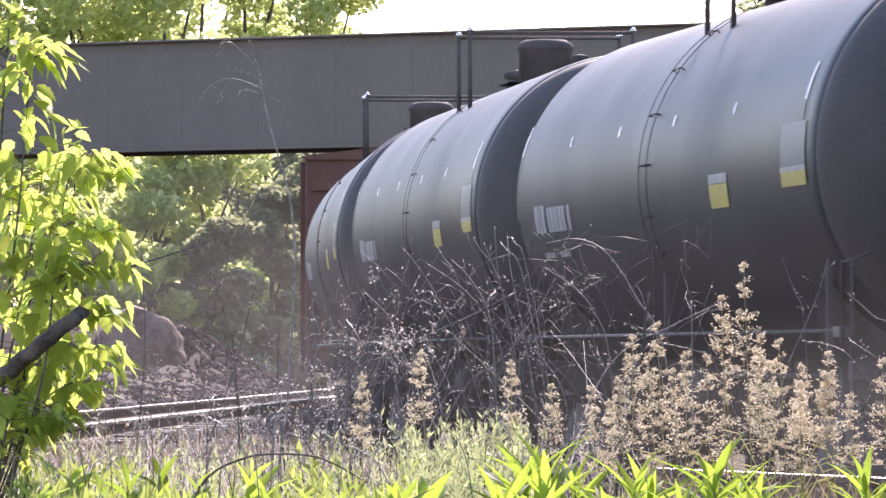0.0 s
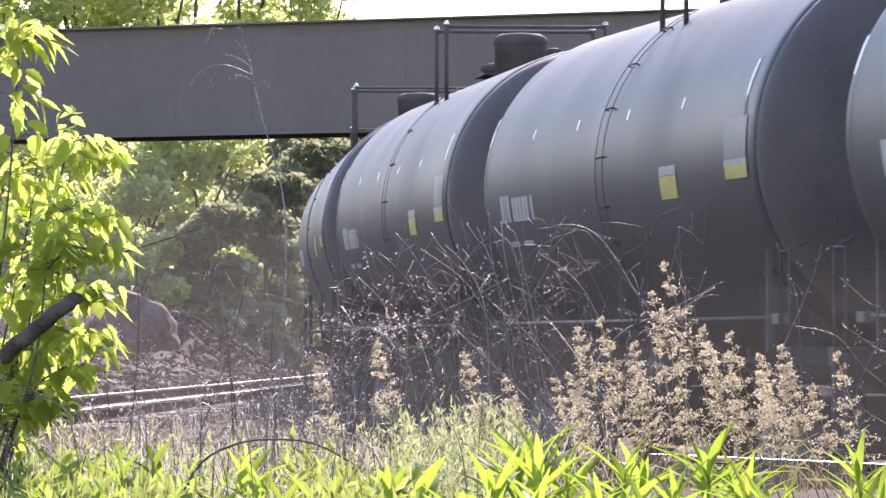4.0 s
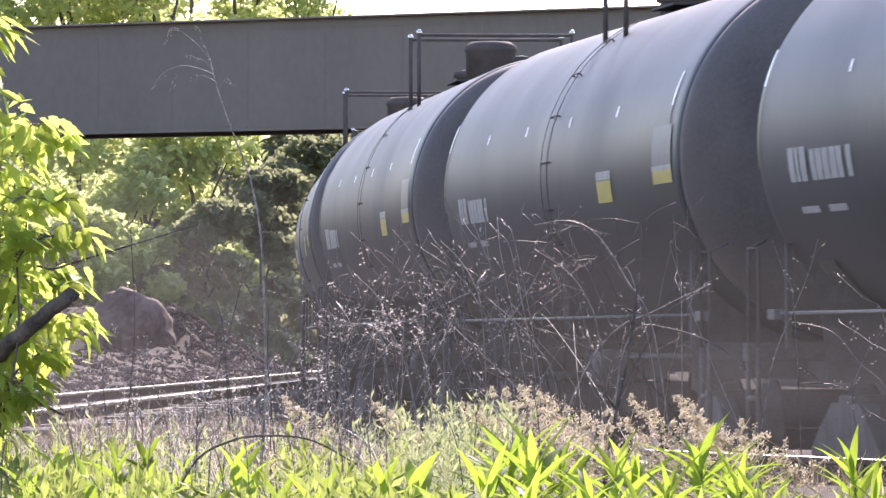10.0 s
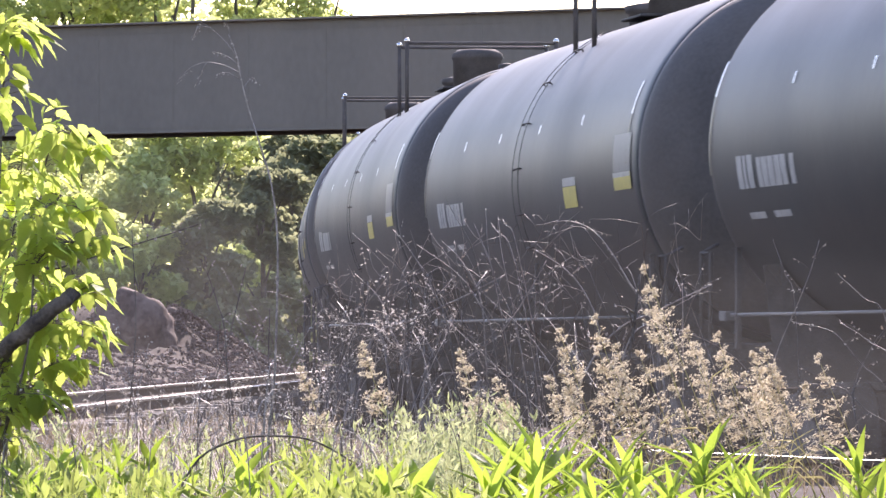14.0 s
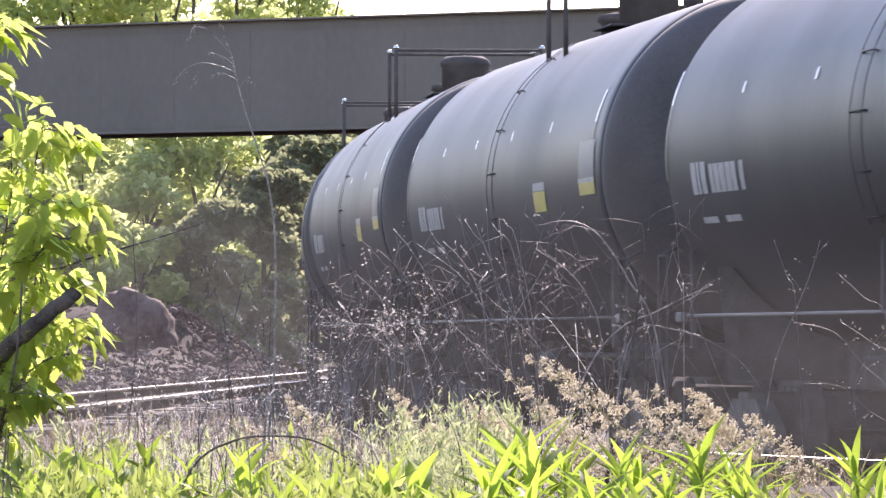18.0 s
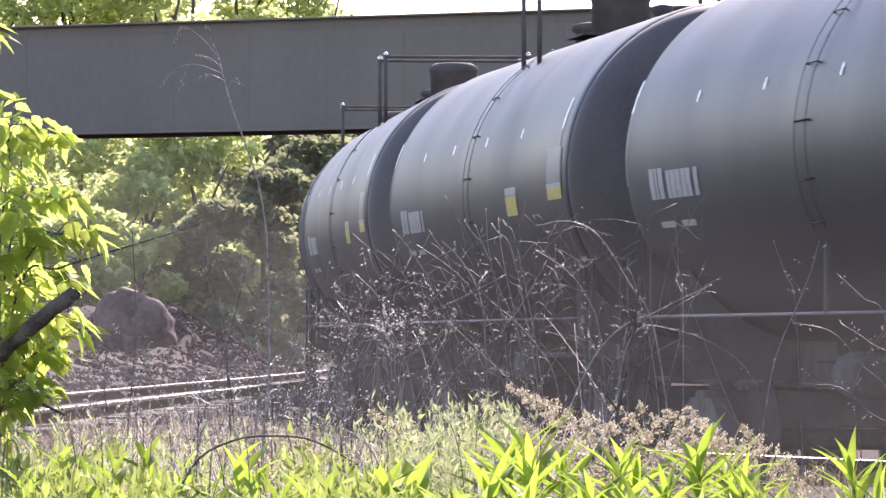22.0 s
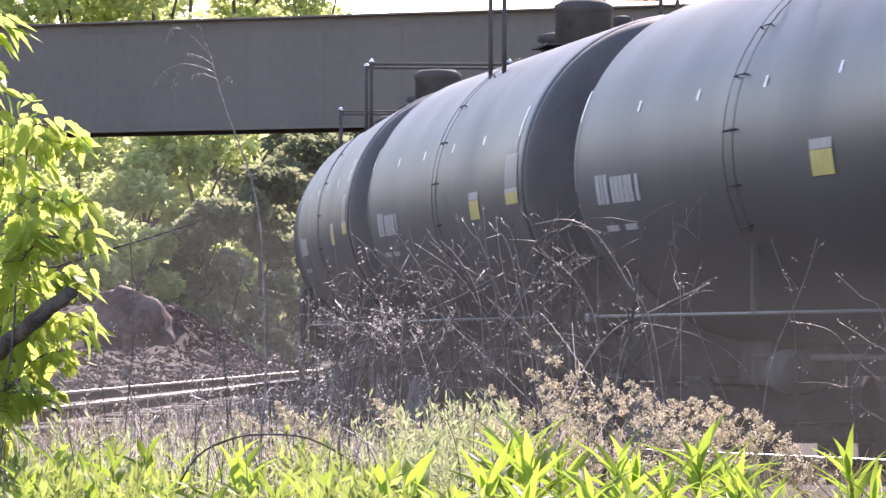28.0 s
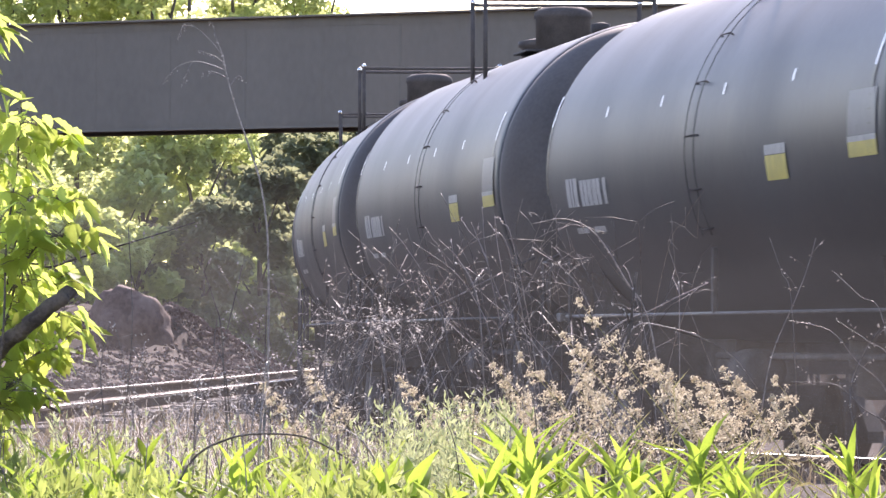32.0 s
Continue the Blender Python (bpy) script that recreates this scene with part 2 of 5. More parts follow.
def lathe(bm, rows, sides=48, axis="Y"):
    """A turned shape: rows of (place along the axis, radius)."""
    rings = []
    for y, r in rows:
        ring = []
        for k in range(sides):
            a = 2 * math.pi * k / sides
            c, s = r * math.cos(a), r * math.sin(a)
            ring.append(bm.verts.new({"Y": (c, y, s), "X": (y, c, s), "Z": (c, s, y)}[axis]))
        rings.append(ring)
    for a, b in zip(rings, rings[1:]):
        for k in range(sides):
            bm.faces.new((a[k], b[k], b[(k + 1) % sides], a[(k + 1) % sides]))
    for ring, flip in ((rings[0], False), (rings[-1], True)):
        bm.faces.new(ring[::-1] if flip else ring)
    bmesh.ops.recalc_face_normals(bm, faces=bm.faces[:])
    return bm


def ray_spot(u, w, d=20.0):
    """A spot on the ray that is u right of and w above the eye level at 20 m, carried to the distance d."""
    return Vector((u * d / 20, d, EYE[2] + w * d / 20))


# ---- the main track: an easement into a right-hand curve ----
TRACK = []
_s, _x, _y, _a = -60.0, 12.36, 4.57, radians(-11.9)
while _s <= 900:
    TRACK.append((_x, _y, _a))
    k = min(max(0.00215 + 2.289e-5 * _s, 0.0006), 0.0045)
    if _a > radians(38):
        k = 0.0
    _x, _y, _a, _s = _x + math.sin(_a + k / 2), _y + math.cos(_a + k / 2), _a + k, _s + 1.0


def on_track(s):
    """Place and heading (clockwise from +y) at the distance s along the track."""
    q = s + 60.0
    if q <= 0:
        x, y, a = TRACK[0]
        return x + q * math.sin(a), y + q * math.cos(a), a
    i = min(int(q), len(TRACK) - 2)
    f = q - i
    p, r = TRACK[i], TRACK[i + 1]
    return p[0] + (r[0] - p[0]) * f, p[1] + (r[1] - p[1]) * f, p[2] + (r[2] - p[2]) * f


SECOND = [(-6.72, 20.0), (-5.72, 50.0), (-4.70, 86.0), (-3.80, 116.0), (-2.98, 146.0), (-2.1, 190.0), (-1.0, 260.0), (0.5, 420.0)]


def second_x(y):
    """The centre line of the second track."""
    for (x0, y0), (x1, y1) in zip(SECOND, SECOND[1:]):
        if y <= y1:
            return 0.72 + x0 + (x1 - x0) * (y - y0) / (y1 - y0)
    return 0.72 + SECOND[-1][0]


MAIN_AT = {}
for i in range(-60, 330):
    x, y, a = on_track(float(i))
    MAIN_AT.setdefault(round(y), (x, a))


def main_x(y):
    return MAIN_AT.get(int(round(y)), (1e3, 0))[0]


def smooth(a, b, v):
    t = min(max((v - a) / (b - a), 0), 1)
    return t * t * (3 - 2 * t)


def ground_z(x, y):
    """Height of the ground over the main rail's foot."""
    bank = 0.70 - 0.22 * smooth(28, 75, y) - 0.25 * smooth(150, 200, y)
    bank -= 0.42 * smooth(26, 36, y) * smooth(-1.2, 0.6, x) * (1 - smooth(120, 160, y))
    # unseen ridge far left, added so the tanks' lower sides mirror brown ground
    bank += 13.0 * smooth(30, 80, -x) * smooth(90, 170, y)
    z = bank
    mx = main_x(y)
    if mx < 900:
        near = 1 - smooth(2.4, 4.2, abs(x - mx))
        z = z * (1 - near) + (-0.42) * near
    if mx < 900 and y < 135:
        z += 2.4 * smooth(4.3, 5.3, x - mx) * (1 - smooth(112, 135, y))
    if y < 30 and x < mx:
        far = smooth(4.5, 8, x)
        z = z * (1 - far) + (-0.35) * far
    if y > 15:
        dx = abs(x - second_x(y))
        near = 1 - smooth(1.5, 2.6, dx)
        z = z * (1 - near) + 0.30 * near
    hump = min(1.0, max(0.0, (-3.0 - x) / 3.5)) * (1 - smooth(10, 18, -x)) * math.exp(-((y - 160) / (1.8 if y < 160 else 9.0)) ** 2)
    z += hump * (1.12 + 0.28 * noise.noise(Vector((x * 1.1, y * 0.9, 7))) + 0.12 * noise.noise(Vector((x * 2.7, y * 2.3, 2))))
    if x < -3 and 90 < y < 210:
        berm = smooth(1.5, 4.6, second_x(y) - x) * smooth(96, 122, y) * (1 - smooth(165, 205, y))
        z += berm * (0.38 + 0.35 * noise.noise(Vector((x * 0.9, y * 0.5, 5))) + 0.2 * noise.noise(Vector((x * 2.9, y * 1.7, 9))))
    z += 2.6 * smooth(200, 260, y) * smooth(12, 40, abs(x - 4))
    if x < -9:
        z += 1.6 * smooth(-9, -22, x) * smooth(40, 120, y)
    fuzz = noise.noise(Vector((x * 0.35, y * 0.35, 0))) * 0.10 + noise.noise(Vector((x * 1.7, y * 1.7, 3))) * 0.03
    return z + fuzz


def build_ground():
    xs = sorted({round(v, 2) for v in [*np.arange(-12, 14, 0.4), *np.arange(-60, -12, 3), *np.arange(14, 90, 3), -2500, -900, -400, -200, -120, 130, 220, 400, 900, 2500]})
    ys = sorted({round(float(v), 2) for v in [*np.arange(8, 60, 0.8), *np.arange(60, 200, 1.6), *np.arange(200, 330, 5), -900, -300, -120, -60, -30, -15, -5, 2, 400, 550, 900, 1600, 3000]})
    vs = [(x, y, ground_z(x, y) if abs(x) < 150 and -80 < y < 500 else 0.6) for y in ys for x in xs]
    w = len(xs)
    fs = [(j * w + i, j * w + i + 1, (j + 1) * w + i + 1, (j + 1) * w + i) for j in range(len(ys) - 1) for i in range(w - 1)]
    me = bpy.data.meshes.new("ground")
    me.from_pydata(vs, [], fs)
    for p in me.polygons:
        p.use_smooth = True
    me.materials.append(M_GROUND)
    tagged(new("ground", me), "bare brown soil with thin weeds beside the tracks", "ground", kind="structure")


build_ground()


# ---- rails, ties and ballast ----
def rail_profile():
    return [(-0.075, 0), (0.075, 0), (0.075, 0.014), (0.012, 0.03), (0.012, 0.125), (0.036, 0.14), (0.036, 0.17), (-0.036, 0.17), (-0.036, 0.14), (-0.012, 0.125), (-0.012, 0.03), (-0.075, 0.014)]


def rail_along(name, line, parent, mat=M_RAIL):
    """A rolled rail along a list of (x, y, z of its foot)."""
    bm = bmesh.new()
    prof = rail_profile()
    rings = []
    for i, p in enumerate(line):
        a, b = Vector(line[max(i - 1, 0)]), Vector(line[min(i + 1, len(line) - 1)])
        d = (b - a).normalized()
        side = Vector((d.y, -d.x, 0)).normalized()
        rings.append([bm.verts.new(Vector(p) + side * u + Vector((0, 0, v))) for u, v in prof])
    n = len(prof)
    for a, b in zip(rings, rings[1:]):
        for k in range(n):
            bm.faces.new((a[k], a[(k + 1) % n], b[(k + 1) % n], b[k]))
    bm.faces.new(rings[0][::-1])
    bm.faces.new(rings[-1])
    bmesh.ops.recalc_face_normals(bm, faces=bm.faces[:])
    for f in bm.faces:
        if f.normal.z > 0.9 and f.calc_center_median().z > max(p[2] for p in line) + 0.1:
            f.material_index = 1
    ob = part(name, bm, mat, parent, smooth=False)
    ob.data.materials.append(M_RAILTOP)
    return ob


def tie_mesh():
    bm = bmesh.new()
    box(bm, -1.3, 1.3, -0.115, 0.115, -0.09, 0.09, 0.012)
    return mesh_of(bm, "tie", M_TIE, False)


def build_tracks():
    tie = tie_mesh()
    main = thing("main_track", "main railway track with steel rails curving away", "railway track", kind="structure")
    for off in (-0.755, 0.755):
        line = []
        for s in range(-200, 260, 3):
            x, y, a = on_track(s)
            line.append((x + off * math.cos(a), y - off * math.sin(a), -0.172))
        rail_along("rail", line, main)
    for i in range(250):
        x, y, a = on_track(-45 + i * 0.62)
        part("tie", tie, M_TIE, main, m=pose(x, y, -0.245, 0, random.uniform(-1, 1), -math.degrees(a) + random.uniform(-1, 1)))
    second = thing("second_track", "weedy second track with pale lit rails", "railway track", kind="structure")
    for off in (-0.755, 0.755):
        rail_along("rail", [(second_x(y) + off, y, 0.43) for y in range(30, 330, 4)], second)
    for i in range(260):
        y = 60 + i * 0.62
        part("tie", tie, M_TIE, second, m=pose(second_x(y), y, 0.36, 0, random.uniform(-1.5, 1.5), random.uniform(-2, 2) - 2))
    # loose stone of both beds
    for name, label, spots in (("main_ballast", "grey crushed stone ballast under the main track", "m"), ("second_ballast", "thin dusty ballast along the second track", "s")):
        vs, fs = [], []
        for _ in range(5200 if spots == "m" else 4200):
            if spots == "m":
                x, y, a = on_track(random.uniform(-40, 110))
                o = random.gauss(0, 1.25)
                x, y, z = x + o * math.cos(a), y - o * math.sin(a), -0.30 - 0.12 * smooth(1.4, 2.6, abs(o))
            else:
                y = random.uniform(50, 190)
                o = random.gauss(0, 1.0)
                x, z = second_x(y) + o, 0.33 - 0.1 * smooth(1.2, 2.2, abs(o))
            r = random.uniform(0.03, 0.075)
            b = len(vs)
            e = Euler((random.uniform(0, 6), random.uniform(0, 6), random.uniform(0, 6)))
            for q in ((1, 0, 0), (-1, 0.1, 0), (0, 0.9, 0), (0.1, -1, 0), (0, 0, 0.8), (0, 0.1, -0.8)):
                v = Vector(q) * r * random.uniform(0.7, 1.2)
                v.rotate(e)
                vs.append((x + v.x, y + v.y, z + v.z))
            for t in ((0, 2, 4), (2, 1, 4), (1, 3, 4), (3, 0, 4), (2, 0, 5), (1, 2, 5), (3, 1, 5), (0, 3, 5)):
                fs.append(tuple(b + k for k in t))
        me = bpy.data.meshes.new(name)
        me.from_pydata(vs, [], fs)
        me.materials.append(M_STONE)
        tagged(new(name, me), label, "ballast", kind="stuff")


build_tracks()


# ---- the girder bridge over the tracks ----
def build_bridge():
    """A deck on two deep plate girders, set askew over the tracks."""
    ang = math.atan2(-12.4, 18.4)
    m = pose(-3.2, 184.2, 0, 0, 0, math.degrees(ang))
    br = thing("girder_bridge", "dark weathered steel plate girder bridge over the tracks", "bridge", m)
    z0, z1 = 6.98, 10.03
    for j, yy in enumerate((0.0, 3.2)):
        bm = bmesh.new()
        box(bm, -26, 34, yy - 0.012, yy + 0.012, z0 + 0.04, z1 - 0.04)
        web = part("girder_web", bm, M_GIRDER, br, smooth=False)
        for name, a, b, w in (("top_flange", z1 - 0.05, z1, 0.26), ("bottom_flange", z0, z0 + 0.05, 0.13)):
            bm = bmesh.new()
            box(bm, -26, 34, yy - w, yy + w, a, b, 0.008)
            part(name, bm, M_GIRDER, br, smooth=False)
        bm = bmesh.new()
        box(bm, -0.04, 0.04, -0.007, 0.0, z0 + 0.05, z1 - 0.05, 0.006)
        stiff = mesh_of(bm, "stiffener", M_GIRDER, False)
        for i in range(24):
            part("stiffener", stiff, M_GIRDER, br, m=pose(-25.5 + i * 2.55, yy - 0.012, 0))
        for dz in (0.22, z1 - z0 - 0.22):
            bm = bmesh.new()
            box(bm, -26, 34, yy - 0.03, yy - 0.012, z0 + dz - 0.08, z0 + dz + 0.08)
            part("flange_angle", bm, M_GIRDER, br, smooth=False)
    bm = bmesh.new()
    box(bm, -26, 34, 0.3, 2.9, z0 + 0.7, z0 + 1.1, 0.02)
    part("deck", bm, M_GIRDER, br, smooth=False)
    for i in range(16):
        bm = bmesh.new()
        box(bm, -24 + i * 3.7, -23.6 + i * 3.7, 0.02, 3.16, z0 + 0.1, z0 + 0.68)
        part("floor_beam", bm, M_GIRDER, br, smooth=False)
    for x0, x1 in ((-29.5, -25.2), (33.2, 38.0)):
        ab = tagged(new("abutment", mesh_of(box(bmesh.new(), x0, x1, -1.4, 4.6, -1.5, z0 - 0.02, 0.06), "abutment", M_CONCRETE, False)), "stained concrete bridge abutment", "abutment", kind="structure")
        ab.matrix_basis = m


build_bridge()


# ---- the train ----
TANK_R, TANK_Z, HALF = 1.52, 2.75, 7.40
PITCH = 18.1


def shell_patch(bm, y0, y1, deg0, deg1, lift=0.006, n=6):
    """A sheet that lies on the tank's left side, between two angles over the horizontal."""
    r = TANK_R + lift
    rows = []
    for i in range(n + 1):
        a = radians(deg0 + (deg1 - deg0) * i / n)
        p = Vector((-r * math.cos(a), 0, TANK_Z + r * math.sin(a)))
        rows.append([bm.verts.new((p.x, y, p.z)) for y in (y0, y1)])
    for a, b in zip(rows, rows[1:]):
        bm.faces.new((a[0], a[1], b[1], b[0]))
    return bm


def rim_point(deg, y, lift=0.0):
    a = radians(deg)
    return Vector((-(TANK_R + lift) * math.cos(a), y, TANK_Z + (TANK_R + lift) * math.sin(a)))


def build_truck(parent, yc):
    tr = new("truck")
    tr.parent = parent
    tr.matrix_basis = pose(0, yc, 0)
    for sx in (-1, 1):
        bm = bmesh.new()
        x = sx * 1.02
        pts = [(-1.15, 0.46), (-0.85, 0.62), (-0.45, 0.80), (0.45, 0.80), (0.85, 0.62), (1.15, 0.46), (1.15, 0.36), (0.8, 0.42), (0.42, 0.22), (-0.42, 0.22), (-0.8, 0.42), (-1.15, 0.36)]
        a = [bm.verts.new((x - 0.07, y, z)) for y, z in pts]
        b = [bm.verts.new((x + 0.07, y, z)) for y, z in pts]
        bm.faces.new(a)
        bm.faces.new(b[::-1])
        for i in range(len(pts)):
            bm.faces.new((a[i], b[i], b[(i + 1) % len(pts)], a[(i + 1) % len(pts)]))
        bmesh.ops.recalc_face_normals(bm, faces=bm.faces[:])
        part("side_frame", bm, M_UNDER, tr, smooth=False)
        for y in (-0.89, 0.89):
            bm = bmesh.new()
            lathe(bm, [(-0.07, 0.12), (-0.07, 0.40), (-0.055, 0.457), (0.045, 0.46), (0.045, 0.49), (0.07, 0.49), (0.07, 0.40), (0.03, 0.36), (0.03, 0.12)], 28, "X")
            bmesh.ops.transform(bm, matrix=(Matrix.Diagonal((-sx, 1, 1, 1))), verts=bm.verts[:])
            bmesh.ops.recalc_face_normals(bm, faces=bm.faces[:])
            part("wheel", bm, M_WHEEL, tr, m=pose(sx * 0.76, y, 0.46))
        bm = bmesh.new()
        for k in (-0.22, 0, 0.22):
            tube(bm, [(x + 0.06 * math.cos(i * 2.2), k + 0.06 * math.sin(i * 2.2), 0.28 + 0.016 * i) for i in range(26)], 0.014, sides=4)
        part("spring_nest", bm, M_UNDER, tr)
    bm = bmesh.new()
    box(bm, -1.1, 1.1, -0.2, 0.2, 0.55, 0.86, 0.03)
    part("bolster", bm, M_UNDER, tr, smooth=False)
    for y in (-0.89, 0.89):
        bm = bmesh.new()
        tube(bm, [(-0.9, y, 0.46), (0.9, y, 0.46)], 0.075, sides=10)
        part("axle", bm, M_WHEEL, tr)


def build_tank_car():
    car = thing("tank_car", "dusty black railway tank car with pale stencils and a top platform", "tank car", group="tank cars of the train")
    bm = bmesh.new()
    lathe(bm, [(-HALF - 0.02, TANK_R - 0.030), (-HALF + 0.03, TANK_R - 0.012), (-HALF + 0.10, TANK_R - 0.002), (-HALF + 0.18, TANK_R), (-2.5, TANK_R), (2.5, TANK_R), (HALF - 0.18, TANK_R), (HALF - 0.10, TANK_R - 0.002), (HALF - 0.03, TANK_R - 0.012), (HALF + 0.02, TANK_R - 0.030)], 96)
    bmesh.ops.translate(bm, verts=bm.verts[:], vec=(0, 0, TANK_Z))
    part("tank_shell", bm, M_TANK, car)
    for s in (-1, 1):
        bm = bmesh.new()
        rows = [(s * (HALF + 0.78 * math.sin(a)), max(0.01, (TANK_R - 0.022) * math.cos(a) ** 0.9)) for a in (radians(d) for d in range(0, 90, 6))] + [(s * (HALF + 0.78), 0.01)]
        lathe(bm, rows, 72)
        bmesh.ops.translate(bm, verts=bm.verts[:], vec=(0, 0, TANK_Z))
        part("tank_head", bm, M_HEAD, car, "domed black tank head with rusty streaks")
    # side ladder that follows the tank, with stand-off rungs
    for s in (-1, 1):
        lad = new("side_ladder")
        lad.parent = car
        for y in (-0.2, 0.2):
            bm = bmesh.new()
            tube(bm, [(s * -rim_point(d, y, 0.03).x, y, rim_point(d, y, 0.03).z) for d in range(-26, 66, 6)], 0.0035, sides=6)
            part("stile", bm, M_TANK, lad)
        for d in (-24, -12, 4, 20, 36, 52):
            p, q = rim_point(d, -0.22, 0.03), rim_point(d, 0.22, 0.03)
            bm = bmesh.new()
            tube(bm, [(s * -p.x, p.y, p.z), (s * -q.x, q.y, q.z)], 0.006, sides=6)
            for e in (p, q):
                o = rim_point(d, e.y, 0.0)
                tube(bm, [(s * -e.x, e.y, e.z), (s * -o.x, o.y, o.z)], 0.008, sides=5)
            part("rung", bm, M_BLACK, lad)
    # top platform and its railing
    bm = bmesh.new()
    box(bm, -0.46, 0.46, -0.62, 0.62, 4.262, 4.287, 0.008)
    part("top_platform", bm, M_BLACK, car, smooth=False)
    for x in (-0.89, 0.89):
        for y in (-0.62, 0.62):
            bm = bmesh.new()
            tube(bm, [(x, y, 3.95), (x, y, 4.82)], 0.024, sides=8)
            post = part("railing_post", bm, M_DUSTY_HAZED, car)
            # small shiny ball added on the post top to make a sun glint
            bm = bmesh.new()
            bmesh.ops.create_icosphere(bm, subdivisions=2, radius=0.034, matrix=Matrix.Translation((x, y, 4.83)))
            part("post_glint_ball", bm, M_GLINT_BALL, post, "bright ball added on the post top to give a sun glint")
    for y in (-0.62, 0.62):
        bm = bmesh.new()
        tube(bm, [(-0.9, y, 4.80), (0.9, y, 4.80)], 0.019, sides=8)
        part("top_rail", bm, M_DUSTY_HAZED, car)
    bm = bmesh.new()
    lathe(bm, [(4.2, 0.29), (4.62, 0.29), (4.64, 0.31), (4.70, 0.30), (4.75, 0.22), (4.76, 0.05)], 28, "Z")
    part("valve_housing", bm, M_DUSTY_HAZED, car)
    bm = bmesh.new()
    lathe(bm, [(4.15, 0.30), (4.36, 0.30), (4.38, 0.34), (4.44, 0.34), (4.47, 0.2), (4.48, 0.03)], 24, "Z")
    part("manway", bm, M_DUSTY_HAZED, car, m=pose(0, 1.15, 0))
    bm = bmesh.new()
    lathe(bm, [(4.2, 0.07), (4.42, 0.07), (4.44, 0.10), (4.52, 0.10), (4.54, 0.03)], 14, "Z")
    part("relief_valve", bm, M_BLACK, car, m=pose(0.25, -1.2, 0))
    # underframe
    for s in (-1, 1):
        bm = bmesh.new()
        box(bm, -0.32, 0.32, min(s * 4.6, s * 8.55), max(s * 4.6, s * 8.55), 0.88, 1.26, 0.03)
        part("stub_sill", bm, M_UNDER, car, smooth=False)
        bm = bmesh.new()
        a, b = sorted((s * 8.45, s * 8.8))
        box(bm, -0.16, 0.16, a, b, 0.76, 1.0, 0.04)
        a, b = sorted((s * 8.75, s * 9.06))
        box(bm, -0.14, 0.14, a, b, 0.7, 1.06, 0.06)
        part("coupler", bm, M_UNDER, car, smooth=False)
        bm = bmesh.new()
        box(bm, -1.42, 1.42, s * 8.3 - 0.09, s * 8.3 + 0.09, 1.1, 1.24, 0.015)
        part("end_sill", bm, M_UNDER, car, smooth=False)
        bm = bmesh.new()
        pts = [rim_point(180 + d, s * 6.3, 0.02) for d in range(40, 145, 8)]
        vs1 = [bm.verts.new((p.x, p.y - 0.3, p.z)) for p in pts]
        vs2 = [bm.verts.new((p.x, p.y + 0.3, p.z)) for p in pts]
        lo1 = bm.verts.new((-1.15, s * 6.3 - 0.3, 0.95)), bm.verts.new((1.15, s * 6.3 - 0.3, 0.95))
        lo2 = bm.verts.new((-1.15, s * 6.3 + 0.3, 0.95)), bm.verts.new((1.15, s * 6.3 + 0.3, 0.95))
        for i in range(len(pts) - 1):
            bm.faces.new((vs1[i], vs1[i + 1], vs2[i + 1], vs2[i]))
        first, last = (0, 1) if pts[0].x < pts[-1].x else (1, 0)
        bm.faces.new([*vs1, lo1[last], lo1[first]])
        bm.faces.new([*vs2, lo2[last], lo2[first]][::-1])
        bm.faces.new((lo1[0], lo1[1], lo2[1], lo2[0]))
        bmesh.ops.recalc_face_normals(bm, faces=bm.faces[:])
        part("saddle", bm, M_UNDER, car, smooth=False)
        # grab irons at the corners
        for x in (-1.4, 1.4):
            bm = bmesh.new()
            tube(bm, [(x, s * 8.28, 1.2), (x, s * 8.28, 1.95), (x * 0.9, s * 8.28, 2.02)], 0.015, sides=6)
            tube(bm, [(x, s * 7.9, 1.2), (x, s * 7.9, 1.95), (x, s * 8.28, 1.95)], 0.015, sides=6)
            part("grab_iron", bm, M_UNDER, car)
            bm = bmesh.new()
            for y in (8.28, 7.9):
                tube(bm, [(x, s * y, 1.2), (x, s * y, 0.5)], 0.02, sides=6)
            for z in (0.5, 0.82):
                tube(bm, [(x, s * 7.9, z), (x, s * 8.28, z)], 0.02, sides=6)
            part("corner_step", bm, M_UNDER, car)
        build_truck(car, s * 6.3)
    for x in (-1.34, 1.34):
        bm = bmesh.new()
        tube(bm, [(x, -7.35, 1.46), (x, 7.35, 1.46)], 0.016, sides=8)
        part("side_handrail", bm, M_PIPE, car, "long galvanised side rail")
        for y in (-7.1, 0.0, 7.1):
            bm = bmesh.new()
            box(bm, x - 0.02, x + 0.02, y - 0.03, y + 0.03, 1.2 if abs(y) > 5 else 1.45, 1.98)
            part("handrail_bracket", bm, M_UNDER, car, smooth=False)
        for y in (-7.55, 7.55):
            bm = bmesh.new()
            box(bm, x - 0.04, x + 0.04, y - 0.13, y + 0.13, 1.41, 1.49, 0.012)
            part("jacking_pad", bm, M_PIPE, car, "pale worn jacking pad", smooth=False)
    bm = bmesh.new()
    tube(bm, [(-0.5, -4.4, 1.12), (-0.5, 4.4, 1.12)], 0.03, sides=6)
    part("brake_pipe", bm, M_UNDER, car)
    bm = bmesh.new()
    lathe(bm, [(-0.42, 0.05), (-0.42, 0.15), (-0.38, 0.18), (0.38, 0.18), (0.42, 0.15), (0.42, 0.05)], 20)
    part("air_reservoir", bm, M_UNDER, car, m=pose(-0.55, 2.4, 1.0))
    bm = bmesh.new()
